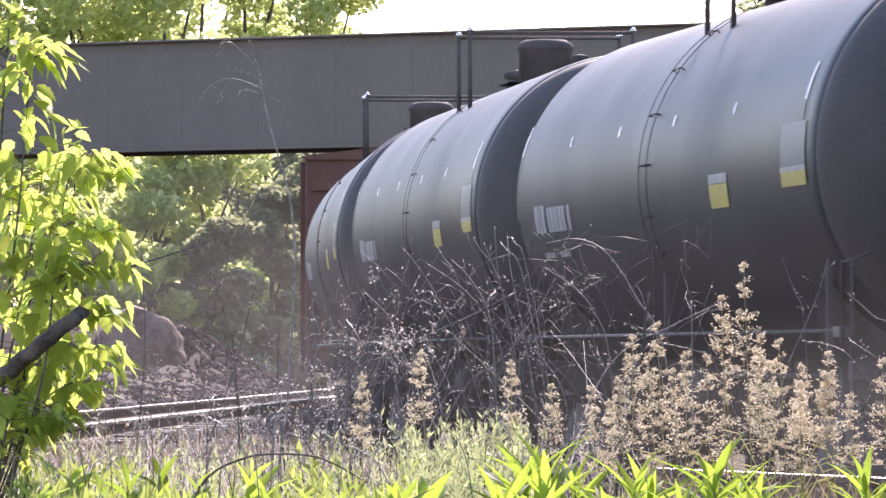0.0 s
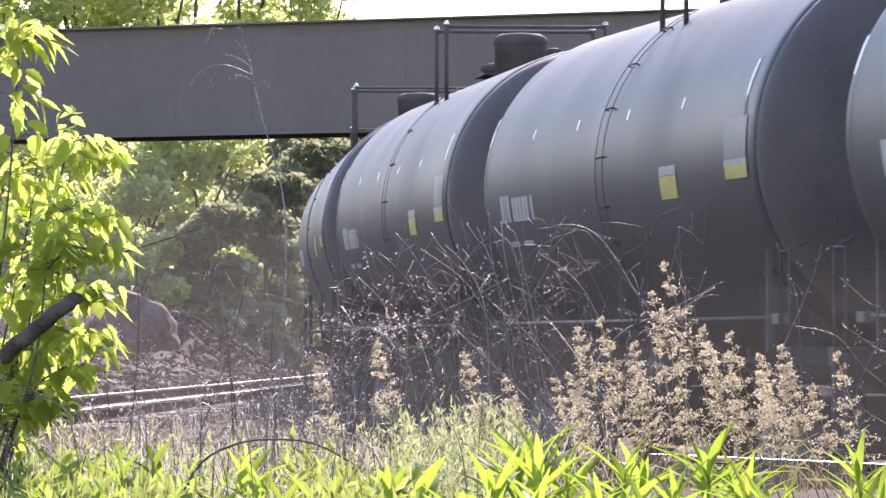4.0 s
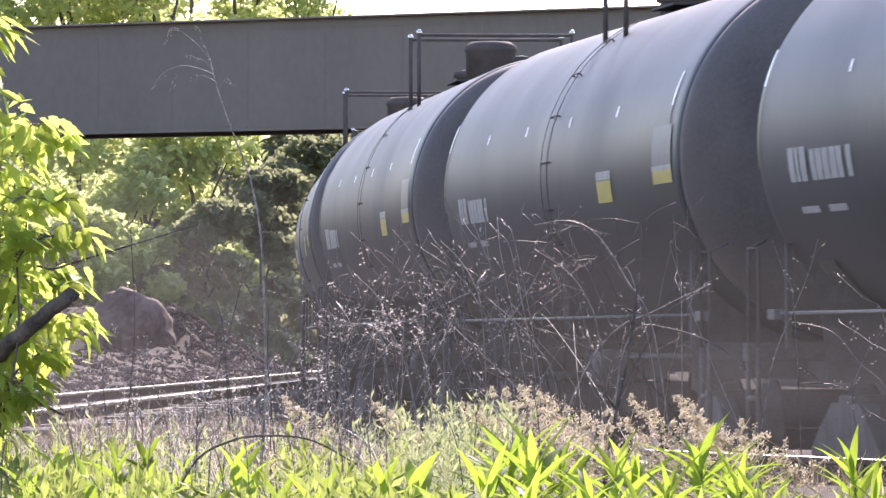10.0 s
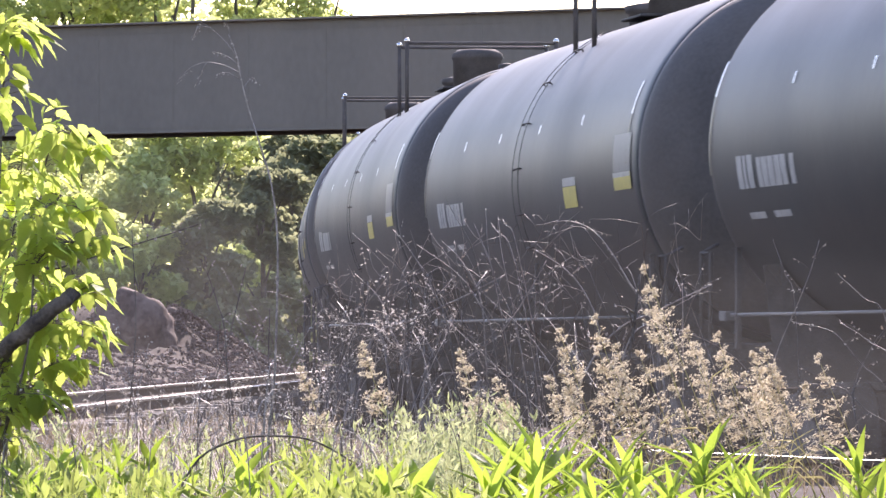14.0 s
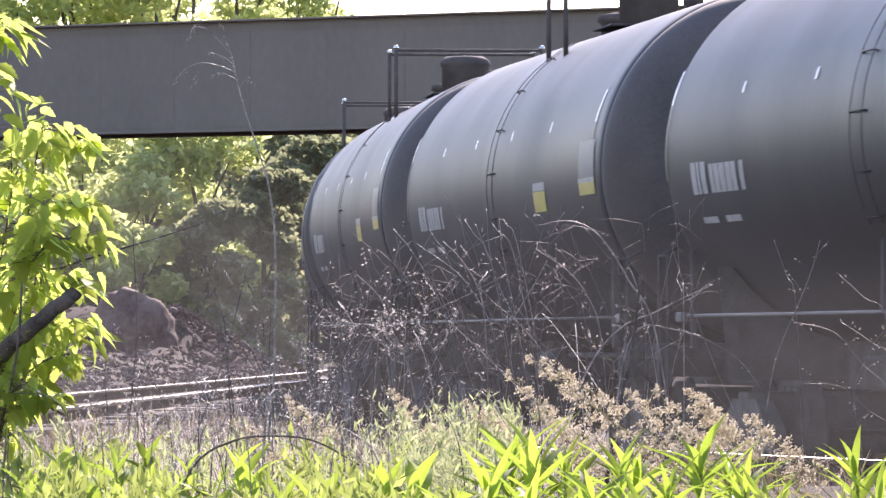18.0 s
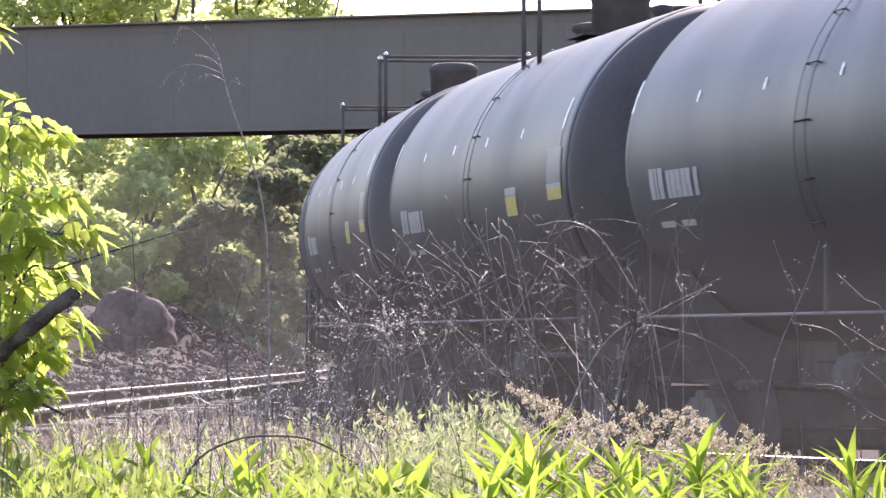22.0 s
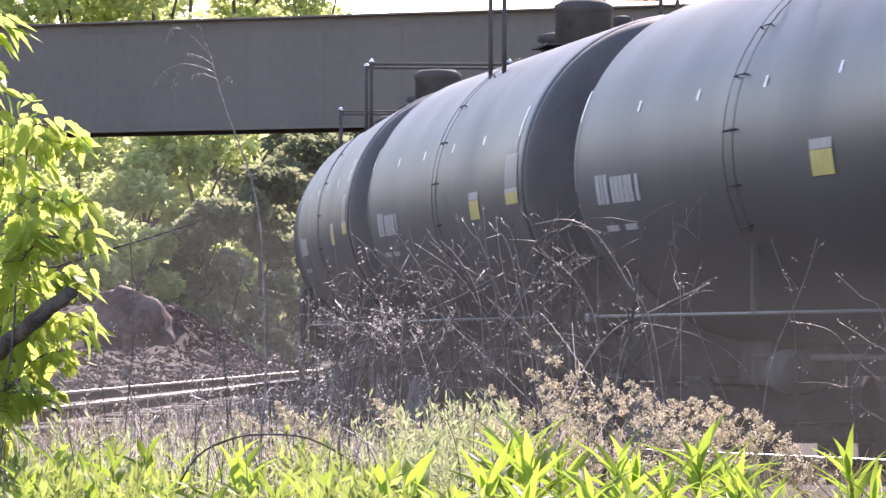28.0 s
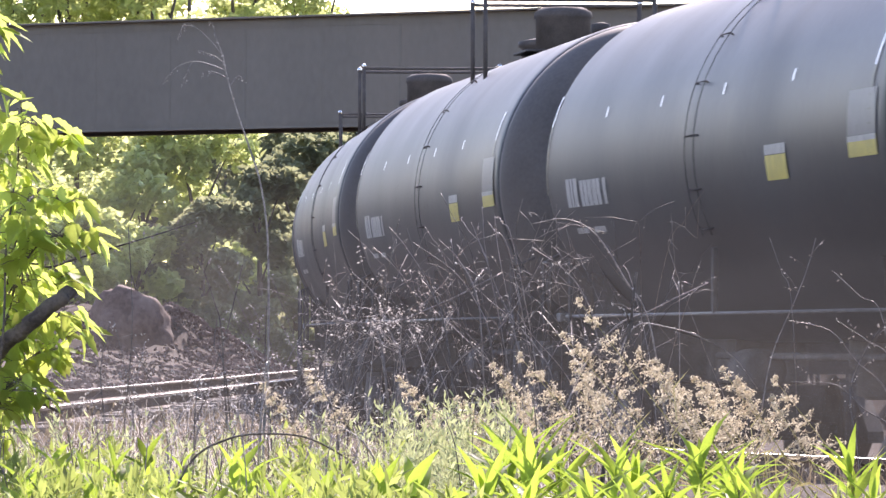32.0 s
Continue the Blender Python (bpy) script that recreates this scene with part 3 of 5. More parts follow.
    lathe(bm, [(0.78, 0.12), (0.82, 0.2), (1.0, 0.2), (1.05, 0.26), (1.3, 0.26)], 20, "Z")
    part("bottom_outlet", bm, M_UNDER, car)
    # stencils: plain bars in place of the letters, and the placards
    y = 6.3
    for k, (w, gap) in enumerate(((0.20, 0.04), (0.10, 0.05), (0.20, 0.16), (0.15, 0.03), (0.20, 0.03), (0.20, 0.03), (0.20, 0.03), (0.18, 0.14), (0.16, 0.1))):
        bm = bmesh.new()
        shell_patch(bm, y - w, y, -13.0, -3.5 if k < 3 else -4.5)
        part("stencil_bar", bm, M_WHITE, car, smooth=True)
        y -= w + gap
    for y0, y1, a, b in ((6.2, 5.6, -22, -20.0), (5.3, 4.7, -22, -20.0)):
        part("small_stencil_bar", shell_patch(bmesh.new(), y1, y0, a, b), M_WHITE, car)
    part("placard_top", shell_patch(bmesh.new(), -3.85, -3.05, -4.8, -2.0, 0.008), M_WHITE, car, "pale upper edge of the placard")
    part("yellow_placard", shell_patch(bmesh.new(), -3.85, -3.05, -12.0, -5.0, 0.008), M_YELLOW, car, "yellow warning placard")
    part("placard_board", shell_patch(bmesh.new(), -7.12, -6.15, -3.0, 9.0, 0.008), M_PANEL, car, "large faded grey specification panel")
    part("placard_stripe", shell_patch(bmesh.new(), -7.12, -6.15, -8.6, -3.2, 0.008), M_YELLOW, car, "yellow lower half of the panel")
    part("placard_edge", shell_patch(bmesh.new(), -7.12, -6.15, -4.6, -3.1, 0.012), M_WHITE, car, "white line across the panel")
    for yy in (-6.9, -3.9, -1.1, 1.7, 4.4, 7.3):
        rise = 26.0 if abs(yy) > 6.5 else 18.5
        part("reflective_strip", shell_patch(bmesh.new(), yy - 0.03, yy + 0.03, 15.0, rise, 0.008), M_GLINT, car, "short bright reflective strip")
        if abs(yy) > 6.5:
            part("faded_strip", shell_patch(bmesh.new(), yy - 0.035, yy + 0.035, -8, 14.8, 0.008), M_STRIP, car, "faded yellow reflective strip")
    return car


def build_buffer_car():
    car = thing("buffer_boxcar", "red-brown steel boxcar coupled ahead of the tank cars", "boxcar")
    bm = bmesh.new()
    box(bm, -1.5, 1.5, -7.6, 7.6, 1.05, 4.35, 0.05)
    part("body", bm, M_BROWN, car, smooth=False)
    bm = bmesh.new()
    vs = []
    for y in (-7.68, 7.68):
        vs.append([bm.verts.new((x, y, z)) for x, z in ((-1.56, 4.33), (0, 4.52), (1.56, 4.33), (1.5, 4.28), (-1.5, 4.28))])
    for i in range(5):
        bm.faces.new((vs[0][i], vs[0][(i + 1) % 5], vs[1][(i + 1) % 5], vs[1][i]))
    bm.faces.new(vs[0])
    bm.faces.new(vs[1][::-1])
    bmesh.ops.recalc_face_normals(bm, faces=bm.faces[:])
    part("roof", bm, M_BROWN, car, smooth=False)
    bm = bmesh.new()
    box(bm, -0.045, 0.045, -0.05, 0.05, 1.1, 4.25, 0.01)
    post = mesh_of(bm, "side_post", M_BROWN, False)
    for i in range(13):
        for x in (-1.54, 1.54):
            part("side_post", post, M_BROWN, car, m=pose(x, -7.2 + i * 1.2, 0))
    for k in range(5):
        bm = bmesh.new()
        box(bm, -1.42, 1.42, -7.66, -7.58, 1.4 + k * 0.6, 1.55 + k * 0.6, 0.02)
        part("end_rib", bm, M_BROWN, car, smooth=False)
    bm = bmesh.new()
    box(bm, -0.32, 0.32, -8.5, 8.5, 0.75, 1.04, 0.02)
    part("centre_sill", bm, M_UNDER, car, smooth=False)
    for s in (-1, 1):
        build_truck(car, s * 5.6)
    return car


TANK_CARS = []
first_tank = build_tank_car()
TANK_CARS.append(first_tank)
for i in range(1, 37):
    TANK_CARS.append(copy_thing(first_tank, pose(0, -40.0 * i, 0)))
buffer_car = build_buffer_car()


def train_place(t):
    """How far the reference car has come along the track after t seconds."""
    return -7.10 + t * (18.5958 + t * (0.0017628 - t * 0.0000727))


def car_pose(s):
    """A car on its two trucks."""
    x1, y1, _ = on_track(s - 6.3)
    x2, y2, _ = on_track(s + 6.3)
    return pose((x1 + x2) / 2, (y1 + y2) / 2, 0, 0, 0, math.degrees(math.atan2(-(x2 - x1), y2 - y1)))


# ---- trees behind the bridge ----
def crown_mesh(name, blobs, count, size, mat):
    """Leaf clumps scattered through a set of round masses, denser at their skins."""
    vs, fs = [], []
    tot = sum(b[3] ** 2 for b in blobs)
    for cx, cy, cz, r, flat in blobs:
        for _ in range(int(count * r * r / tot)):
            d = Vector((random.gauss(0, 1), random.gauss(0, 1), random.gauss(0, 1))).normalized()
            k = random.uniform(0.55, 1.08) * (1 + 0.35 * noise.noise(d * 2.1 + Vector((cx, cy, cz))))
            p = Vector((cx + d.x * r * k, cy + d.y * r * k, cz + d.z * r * k * flat))
            s = size * random.uniform(0.5, 1.25)
            e = Euler((random.uniform(-1.2, 1.2), random.uniform(-1.2, 1.2), random.uniform(0, 6.3)))
            b = len(vs)
            for q in ((0, -0.6, 0), (0.4, 0.05, 0.12), (0.05, 0.6, -0.05), (-0.42, 0.0, 0.1)):
                v = Vector(q) * s
                v.rotate(e)
                vs.append(tuple(p + v))
            fs.append((b, b + 1, b + 2, b + 3))
    me = bpy.data.meshes.new(name)
    me.from_pydata(vs, [], fs)
    me.materials.append(mat)
    return me


def build_tree(x, y, h, r, mat, label, count=9500, size=0.30, low=0.3, name="tree"):
    z = ground_z(x, y) - 0.1
    t = thing(name, label, "tree", pose(x, y, z), group="trees behind the bridge")
    bm = bmesh.new()
    lean = random.uniform(-0.4, 0.4)
    line = [(lean * (k / 6) ** 2 + random.uniform(-0.05, 0.05), 0.1 * math.sin(k), h * 0.86 * k / 6) for k in range(7)]
    tube(bm, line, 0.02 * h + 0.03, 0.02, 9)
    part("trunk", bm, M_TRUNK, t)
    blobs = []
    for k in range(9):
        a = k * 2.4 + random.uniform(-0.4, 0.4)
        f = low + (1 - low) * (k + 0.5) / 9
        reach = r * (0.75 - 0.45 * abs(f - 0.6)) * random.uniform(0.6, 1.0)
        tip = Vector((math.cos(a) * reach, math.sin(a) * reach, h * f * 0.95))
        root = Vector(line[max(1, int(f * 5))])
        root.z = min(root.z, tip.z * 0.85)
        bm = bmesh.new()
        tube(bm, [root, root.lerp(tip, 0.5) + Vector((0, 0, 0.1 * h * 0.1)), tip], 0.012 * h * 0.6, 0.012, 6)
        part("limb", bm, M_TRUNK, t)
        blobs.append((tip.x, tip.y, tip.z, r * random.uniform(0.34, 0.55), random.uniform(0.6, 0.9)))
    blobs.append((0, 0, h * 0.9, r * 0.4, 0.9))
    part("crown", crown_mesh("crown", blobs, count, size, mat), mat, t, "uneven crown of many small leaf clumps")
    return t


SUNNY = "tall broadleaf tree with sunlit yellow-green spring leaves"
OLIVE = "dull olive bushy tree with shade put into its leaf colour"
for x, y, h, r in ((-18.6, 270, 18.5, 4.2), (-14.8, 275, 19.5, 4.0), (-11.4, 271, 18.0, 3.8), (-8.4, 282, 20.0, 3.6), (-5.6, 290, 18.6, 3.6), (-24, 280, 21, 5.2), (-11.5, 305, 21.5, 4.8), (-18, 310, 22, 5.2)):
    build_tree(x, y, h, r, L_CROWN, SUNNY)
for x, y, h, r in ((-7.3, 207, 7.8, 1.9), (-8.8, 206, 7.8, 1.9), (-10.9, 209, 8.2, 2.2), (-9.8, 204, 6.2, 1.9), (-13.4, 205, 7.8, 2.2), (-8.9, 200, 4.4, 1.6), (-10.9, 199, 4.8, 1.7), (-12.6, 201, 5.2, 1.7)):
    build_tree(x, y, h, r, L_CROWN, "leafy sunlit young tree under the bridge", 3800, 0.27, 0.1)
# darker olive leaves, their shade is in the colour
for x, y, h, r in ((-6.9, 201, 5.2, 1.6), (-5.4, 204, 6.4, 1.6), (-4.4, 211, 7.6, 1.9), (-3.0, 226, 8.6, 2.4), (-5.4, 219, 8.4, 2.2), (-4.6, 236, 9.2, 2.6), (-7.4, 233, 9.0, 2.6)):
    build_tree(x, y, h, r, L_CROWN_SHADED, OLIVE, 5500, 0.28, 0.08)
for x, y, h, r in ((3, 300, 8.5, 3.5), (9.5, 310, 8.5, 3.6), (-1.5, 320, 9.0, 3.5), (44, 280, 12, 4.5), (52, 250, 12, 4.5)):
    build_tree(x, y, h, r, L_CROWN, "distant low green tree beyond the bridge", 4000, 0.4, 0.15)
build_tree(11.2, 246, 14.6, 2.5, L_CROWN_SHADED, "tall dark leafy tree rising over the bridge", 8000, 0.28, 0.4)


# ---- boulder and stones on the bank ----
def rock_mesh(seed, r, sub=3, rough=0.35, squash=0.8):
    bm = bmesh.new()
    bmesh.ops.create_icosphere(bm, subdivisions=sub, radius=1.0)
    o = Vector((seed * 7.3, seed * 1.9, seed * 3.1))
    for v in bm.verts:
        n = v.co.normalized()
        k = 1 + rough * noise.noise(n * 1.3 + o) + 0.5 * rough * abs(noise.noise(n * 2.7 + o)) + 0.25 * rough * noise.noise(n * 6 + o) + 0.12 * rough * noise.noise(n * 14 + o)
        v.co = Vector((n.x * k * r, n.y * k * r, n.z * k * r * squash))
    return mesh_of(bm, "rock", M_BOULDER)


def place_rock(name, label, x, y, r, seed, sink=0.35, squash=0.8, sub=3):
    ob = new(name, rock_mesh(seed, r, sub, squash=squash))
    ob.matrix_basis = pose(x, y, ground_z(x, y) + r * squash * (1 - sink), 0, 0, seed * 40)
    return tagged(ob, label, "rock", "rocks on the bank")


boulder = place_rock("boulder", "large rounded brown sandstone boulder on the earth bank", -7.15, 157.2, 0.86, 3, 0.5, 1.1, 4)
boulder.location.z = 1.30
for i in range(150):
    y = random.uniform(112, 160.5)
    x = random.uniform(-9.5, -3.9) if y > 150 else second_x(y) - random.uniform(2.0, 4.2)
    r = random.choice((0.04, 0.05, 0.06, 0.08, 0.12))
    place_rock("stone", "broken brown stone half sunk in the earth bank", x, y, r * random.uniform(0.8, 1.3), i + 5, random.uniform(0.7, 1.0), 0.6, 2)
vs, fs = [], []
for _ in range(10000):
    y = random.uniform(100, 161)
    x = second_x(y) - 1.7 - 5.5 * random.random() ** 1.3
    z = ground_z(x, y)
    r = random.uniform(0.015, 0.06) * random.choice((1, 1, 1, 1.6))
    e = Euler((random.uniform(0, 6), random.uniform(0, 6), random.uniform(0, 6)))
    n0 = len(vs)
    for q in ((1, 0, 0), (-1, 0.1, 0), (0, 0.9, 0), (0.1, -1, 0), (0, 0, 0.8), (0, 0.1, -0.8)):
        v = Vector(q) * r * random.uniform(0.7, 1.2)
        v.rotate(e)
        vs.append((x + v.x, y + v.y, z + v.z))
    fs += [tuple(n0 + k for k in t) for t in ((0, 2, 4), (2, 1, 4), (1, 3, 4), (3, 0, 4), (2, 0, 5), (1, 2, 5), (3, 1, 5), (0, 3, 5))]
for _ in range(7000):
    y = random.uniform(155, 164)
    x = random.uniform(-8.2, -3.6)
    z = ground_z(x, y) + random.uniform(0, 0.03)
    r = random.uniform(0.02, 0.075)
    e = Euler((random.uniform(0, 6), random.uniform(0, 6), random.uniform(0, 6)))
    n0 = len(vs)
    for q in ((1, 0, 0), (-1, 0.1, 0), (0, 0.9, 0), (0.1, -1, 0), (0, 0, 0.8), (0, 0.1, -0.8)):
        v = Vector(q) * r * random.uniform(0.7, 1.2)
        v.rotate(e)
        vs.append((x + v.x, y + v.y, z + v.z))
    fs += [tuple(n0 + k for k in t) for t in ((0, 2, 4), (2, 1, 4), (1, 3, 4), (3, 0, 4), (2, 0, 5), (1, 2, 5), (3, 1, 5), (0, 3, 5))]
me = bpy.data.meshes.new("bank_rubble")
me.from_pydata(vs, [], fs)
me.materials.append(M_BOULDER)
tagged(new("bank_rubble", me), "loose brown clods and stone chips on the earth bank", "rubble", kind="stuff")
spare = thing("spare_rail", "loose steel rail lying on the bank with a shiny head", "rail")
rail_along("rail", [(1.33 - 0.9 + 0.3 * k * 0.9, 43.4 - 0.9 * k * 0.9, 0.43) for k in range(3, 13)], spare)
for k in (4, 7, 10):
    bm = bmesh.new()
    box(bm, -0.35, 0.35, -0.1, 0.1, -0.35, 0.0, 0.015)
    part("timber_block", bm, M_TIE, spare, smooth=False, m=pose(0.43 + 0.27 * k, 43.4 - 0.81 * k, 0.43, 0, 0, 20))


# ---- leaves ----
def blade_mesh(name, mat, length, width, shape, fold=0.25, bend=0.15, n=6):
    """One leaf along +z, folded on its midrib and bent back along +y."""
    bm = bmesh.new()
    rows = []
    for i in range(n + 1):
        t = i / n
        w = width / 2 * shape(t)
        c = Vector((0, bend * length * t * t, length * t))
        rows.append([bm.verts.new(c + Vector((-w, -fold * w, 0))), bm.verts.new(c), bm.verts.new(c + Vector((w, -fold * w, 0)))])
    for a, b in zip(rows, rows[1:]):
        bm.faces.new((a[0], a[1], b[1], b[0]))
        bm.faces.new((a[1], a[2], b[2], b[1]))
    bmesh.ops.remove_doubles(bm, verts=bm.verts[:], dist=1e-5)
    return mesh_of(bm, name, mat)


def lance(t):
    return max(0.02, math.sin(math.pi * min(1, 0.06 + 0.94 * t) ** 0.75))


def ovate(t):
    """Broad below, pointed, with coarse teeth."""
    tooth = 1.0 + (0.16 if int(t * 9 + 0.5) % 2 else -0.10)
    return max(0.02, math.sin(math.pi * min(1, t ** 0.6)) * (1.0 - 0.15 * t) * tooth)


FORB_LEAVES = [blade_mesh("leaf", L_FORB, 1.0, w, lance, f, b) for w, f, b in ((0.145, 0.4, 0.20), (0.17, 0.3, 0.34), (0.13, 0.5, 0.5))]
WIDE_LEAVES = [blade_mesh("leaf", L_FORB, 1.0, w, lance, f, b) for w, f, b in ((0.27, 0.35, 0.12), (0.31, 0.25, 0.28), (0.24, 0.4, 0.4))]
BROAD_LEAVES = [blade_mesh("leaf", L_SAPLING, 1.0, w, ovate, f, b, 9) for w, f, b in ((0.52, 0.25, 0.12), (0.46, 0.4, 0.28), (0.60, 0.18, -0.10))]


def leaf_pose(at, out, tilt, size, roll=0.0):
    """A leaf at a point: out is its compass angle, tilt its lean from the vertical."""
    return Matrix.Translation(at) @ Matrix.Rotation(out, 4, "Z") @ Matrix.Rotation(-tilt, 4, "X") @ Matrix.Rotation(roll, 4, "Z") @ Matrix.Diagonal((size, size, size, 1))


FORBS = []


def build_forb(u, w, d, leaves, size, wide=1.0):
    """A leafy stem whose crown stands at the given spot."""
    leaves = int(leaves * 0.8) if u < 0.1 else leaves + 4
    top = ray_spot(u, w, d)
    base = Vector((top.x + random.uniform(-0.03, 0.03), d, ground_z(top.x, d) - 0.02))
    t = thing("forb", "fresh bright green lance-leaved plant growing in the verge", "plant", Matrix.Translation(base), group="green plants in the verge")
    h = max(0.12, top.z - base.z - size * 0.7)
    bm = bmesh.new()
    line = [(0, 0, 0), ((top.x - base.x) * 0.4, 0.01, h * 0.5), (top.x - base.x, 0, h)]
    tube(bm, line, 0.006, 0.003, 6)
    part("stem", bm, L_CULM, t)
    for k in range(leaves):
        f = k / max(1, leaves - 1)
        z = h * (0.35 + 0.65 * f)
        at = Vector((line[2][0] * (z / h) ** 1.5, 0, z))
        tilt = radians(random.uniform(45, 78) * (1 - f) + random.uniform(6, 38) * f) if u > 0.1 else radians(random.uniform(45, 80) * (1 - f) + random.uniform(8, 42) * f)
        s = size * random.uniform(0.75, 1.1) * (0.85 + 0.3 * math.sin(math.pi * f)) * wide
        part("leaf", random.choice(FORB_LEAVES if u > 0.1 else WIDE_LEAVES), L_FORB, t, m=leaf_pose(at, k * 2.4 + random.uniform(-0.4, 0.4), tilt, s, random.uniform(-0.3, 0.3)))
    FORBS.append(t)


for u, w, d, n, size in (
        (0.22, -0.20, 19.0, 16, 0.20), (0.285, -0.21, 18.6, 17, 0.21), (0.36, -0.26, 19.2, 15, 0.17), (0.53, -0.25, 18.4, 15, 0.18),
        (0.575, -0.28, 19.4, 14, 0.18), (0.77, -0.215, 18.8, 17, 0.20), (0.84, -0.27, 19.4, 13, 0.17), (0.89, -0.30, 18.2, 14, 0.18), (0.14, -0.30, 18.0, 15, 0.18),
        (0.45, -0.32, 18.0, 14, 0.18), (0.67, -0.32, 18.1, 15, 0.18), (1.215, -0.27, 18.5, 15, 0.15), (1.28, -0.36, 18.0, 10, 0.14),
        (-0.17, -0.30, 18.4, 13, 0.18), (-0.27, -0.36, 18.0, 12, 0.17), (-0.08, -0.31, 18.6, 12, 0.17), (-0.36, -0.37, 17.8, 11, 0.16),
        (-0.595, -0.265, 19.6, 11, 0.15), (-0.55, -0.30, 19.2, 10, 0.14), (-0.86, -0.26, 19.8, 12, 0.12), (-0.95, -0.28, 19.0, 12, 0.12), (-0.74, -0.29, 19.4, 10, 0.11),
        (-1.12, -0.27, 19.6, 11, 0.12), (-1.03, -0.33, 18.4, 12, 0.13), (-1.22, -0.33, 18.8, 10, 0.12), (-0.66, -0.36, 18.2, 11, 0.13), (-0.47, -0.38, 18.0, 10, 0.13), (-0.81, -0.37, 18.0, 12, 0.13), (0.03, -0.38, 17.6, 11, 0.16), (0.25, -0.37, 17.5, 14, 0.18), (0.58, -0.38, 17.5, 13, 0.18), (0.95, -0.38, 17.6, 11, 0.17)):
    build_forb(u, w, d, n, size)


def curve_through(ctrl, n=5):
    """A smooth line through some points."""
    pts = [Vector(c) for c in ctrl]
    ext = [pts[0] * 2 - pts[1], *pts, pts[-1] * 2 - pts[-2]]
    out = []
    for i in range(1, len(ext) - 2):
        p0, p1, p2, p3 = ext[i - 1:i + 3]
        for k in range(n):
            t = k / n
            out.append(0.5 * ((2 * p1) + (p2 - p0) * t + (2 * p0 - 5 * p1 + 4 * p2 - p3) * t * t + (3 * p1 - p0 - 3 * p2 + p3) * t ** 3))
    out.append(pts[-1])
    return out


# ---- the sapling at the verge, its limbs moved by the wind ----
SAPLING_LIMBS = []


def build_sapling():
    root = ray_spot(-1.40, -0.5, 20.4)
    root.z = ground_z(root.x, root.y) - 0.05
    t = thing("sapling", "young broadleaf tree with bright translucent yellow-green leaves", "tree", Matrix.Translation(root))

    def rel(u, w, d=20.2):
        return ray_spot(u, w, d) - root

    bm = bmesh.new()
    tube(bm, [(0, 0, 0), rel(-1.42, -0.2), rel(-1.40, 0.1), rel(-1.37, 0.5), rel(-1.34, 1.2)], 0.035, 0.012, 9)
    part("trunk", bm, M_BARK, t)
    bm = bmesh.new()
    stub = curve_through([rel(-1.42, -0.12, 20.2), rel(-1.30, -0.03, 20.0), rel(-1.20, 0.05, 19.9), rel(-1.12, 0.115, 19.88), rel(-1.08, 0.145, 19.88)], 5)
    tube(bm, [q + Vector((random.gauss(0, 0.003), 0, random.gauss(0, 0.003))) for q in stub], 0.026, 0.021, 10)
    for v in bm.verts:
        v.co += Vector((1, 0, 1)) * 0.006 * noise.noise(v.co * 25)
    part("broken_limb", bm, M_BARK, t, "thick dark broken-off limb")
    bm = bmesh.new()
    tube(bm, [rel(-1.44, -0.08, 20.4), rel(-1.30, -0.13, 20.4), rel(-1.22, -0.16, 20.4), rel(-1.16, -0.19, 20.4), rel(-1.11, -0.215, 20.4)], 0.009, 0.004, 8)
    part("low_limb", bm, M_BARK, t, "low dark limb")
    # each shoot: its line above the root, leaves along it, their size, how far they stand off
    shoots = (
        ([(-1.24, -0.20), (-1.15, 0.15), (-1.115, 0.40), (-1.105, 0.68)], 30, 0.070, 0.05),
        ([(-1.22, -0.10), (-1.17, 0.25), (-1.13, 0.50), (-1.09, 0.60), (-1.04, 0.585), (-1.00, 0.53)], 34, 0.078, 0.045),
        ([(-1.33, 0.0), (-1.29, 0.40), (-1.26, 0.70), (-1.25, 0.88), (-1.235, 0.94)], 42, 0.080, 0.06),
        ([(-1.36, 0.1), (-1.33, 0.6), (-1.31, 0.92), (-1.29, 1.02)], 30, 0.078, 0.05),
        ([(-1.26, -0.1), (-1.20, 0.20), (-1.15, 0.36), (-1.08, 0.41), (-1.02, 0.37)], 40, 0.078, 0.07),
        ([(-1.28, -0.15), (-1.22, 0.10), (-1.14, 0.24), (-1.06, 0.28), (-0.99, 0.24)], 52, 0.062, 0.07),
        ([(-1.28, -0.2), (-1.22, 0.0), (-1.13, 0.13), (-1.08, 0.16), (-1.04, 0.12)], 44, 0.070, 0.07),
        ([(-1.32, -0.1), (-1.27, 0.15), (-1.22, 0.40), (-1.20, 0.55)], 46, 0.080, 0.08),
        ([(-1.32, -0.2), (-1.26, -0.05), (-1.16, 0.04), (-1.08, 0.03), (-1.03, -0.03)], 34, 0.072, 0.06),
        ([(-1.30, -0.3), (-1.22, -0.14), (-1.13, -0.07), (-1.06, -0.10)], 30, 0.062, 0.06),
        ([(-1.30, -0.4), (-1.25, -0.22), (-1.18, -0.18), (-1.12, -0.20)], 24, 0.055, 0.05),
        ([(-1.33, -0.35), (-1.29, -0.15), (-1.25, -0.02), (-1.20, -0.02)], 60, 0.066, 0.07),
        ([(-1.31, -0.40), (-1.27, -0.26), (-1.22, -0.16), (-1.15, -0.13)], 54, 0.060, 0.07))
    for line_uw, count, size, off in shoots:
        count, size, off = int(count * 1.6), size * 1.08, off * 1.1
        line = curve_through([Vector((0, 0, 0)), *[rel(u, w, random.uniform(19.9, 20.5)) for u, w in line_uw]], 6)
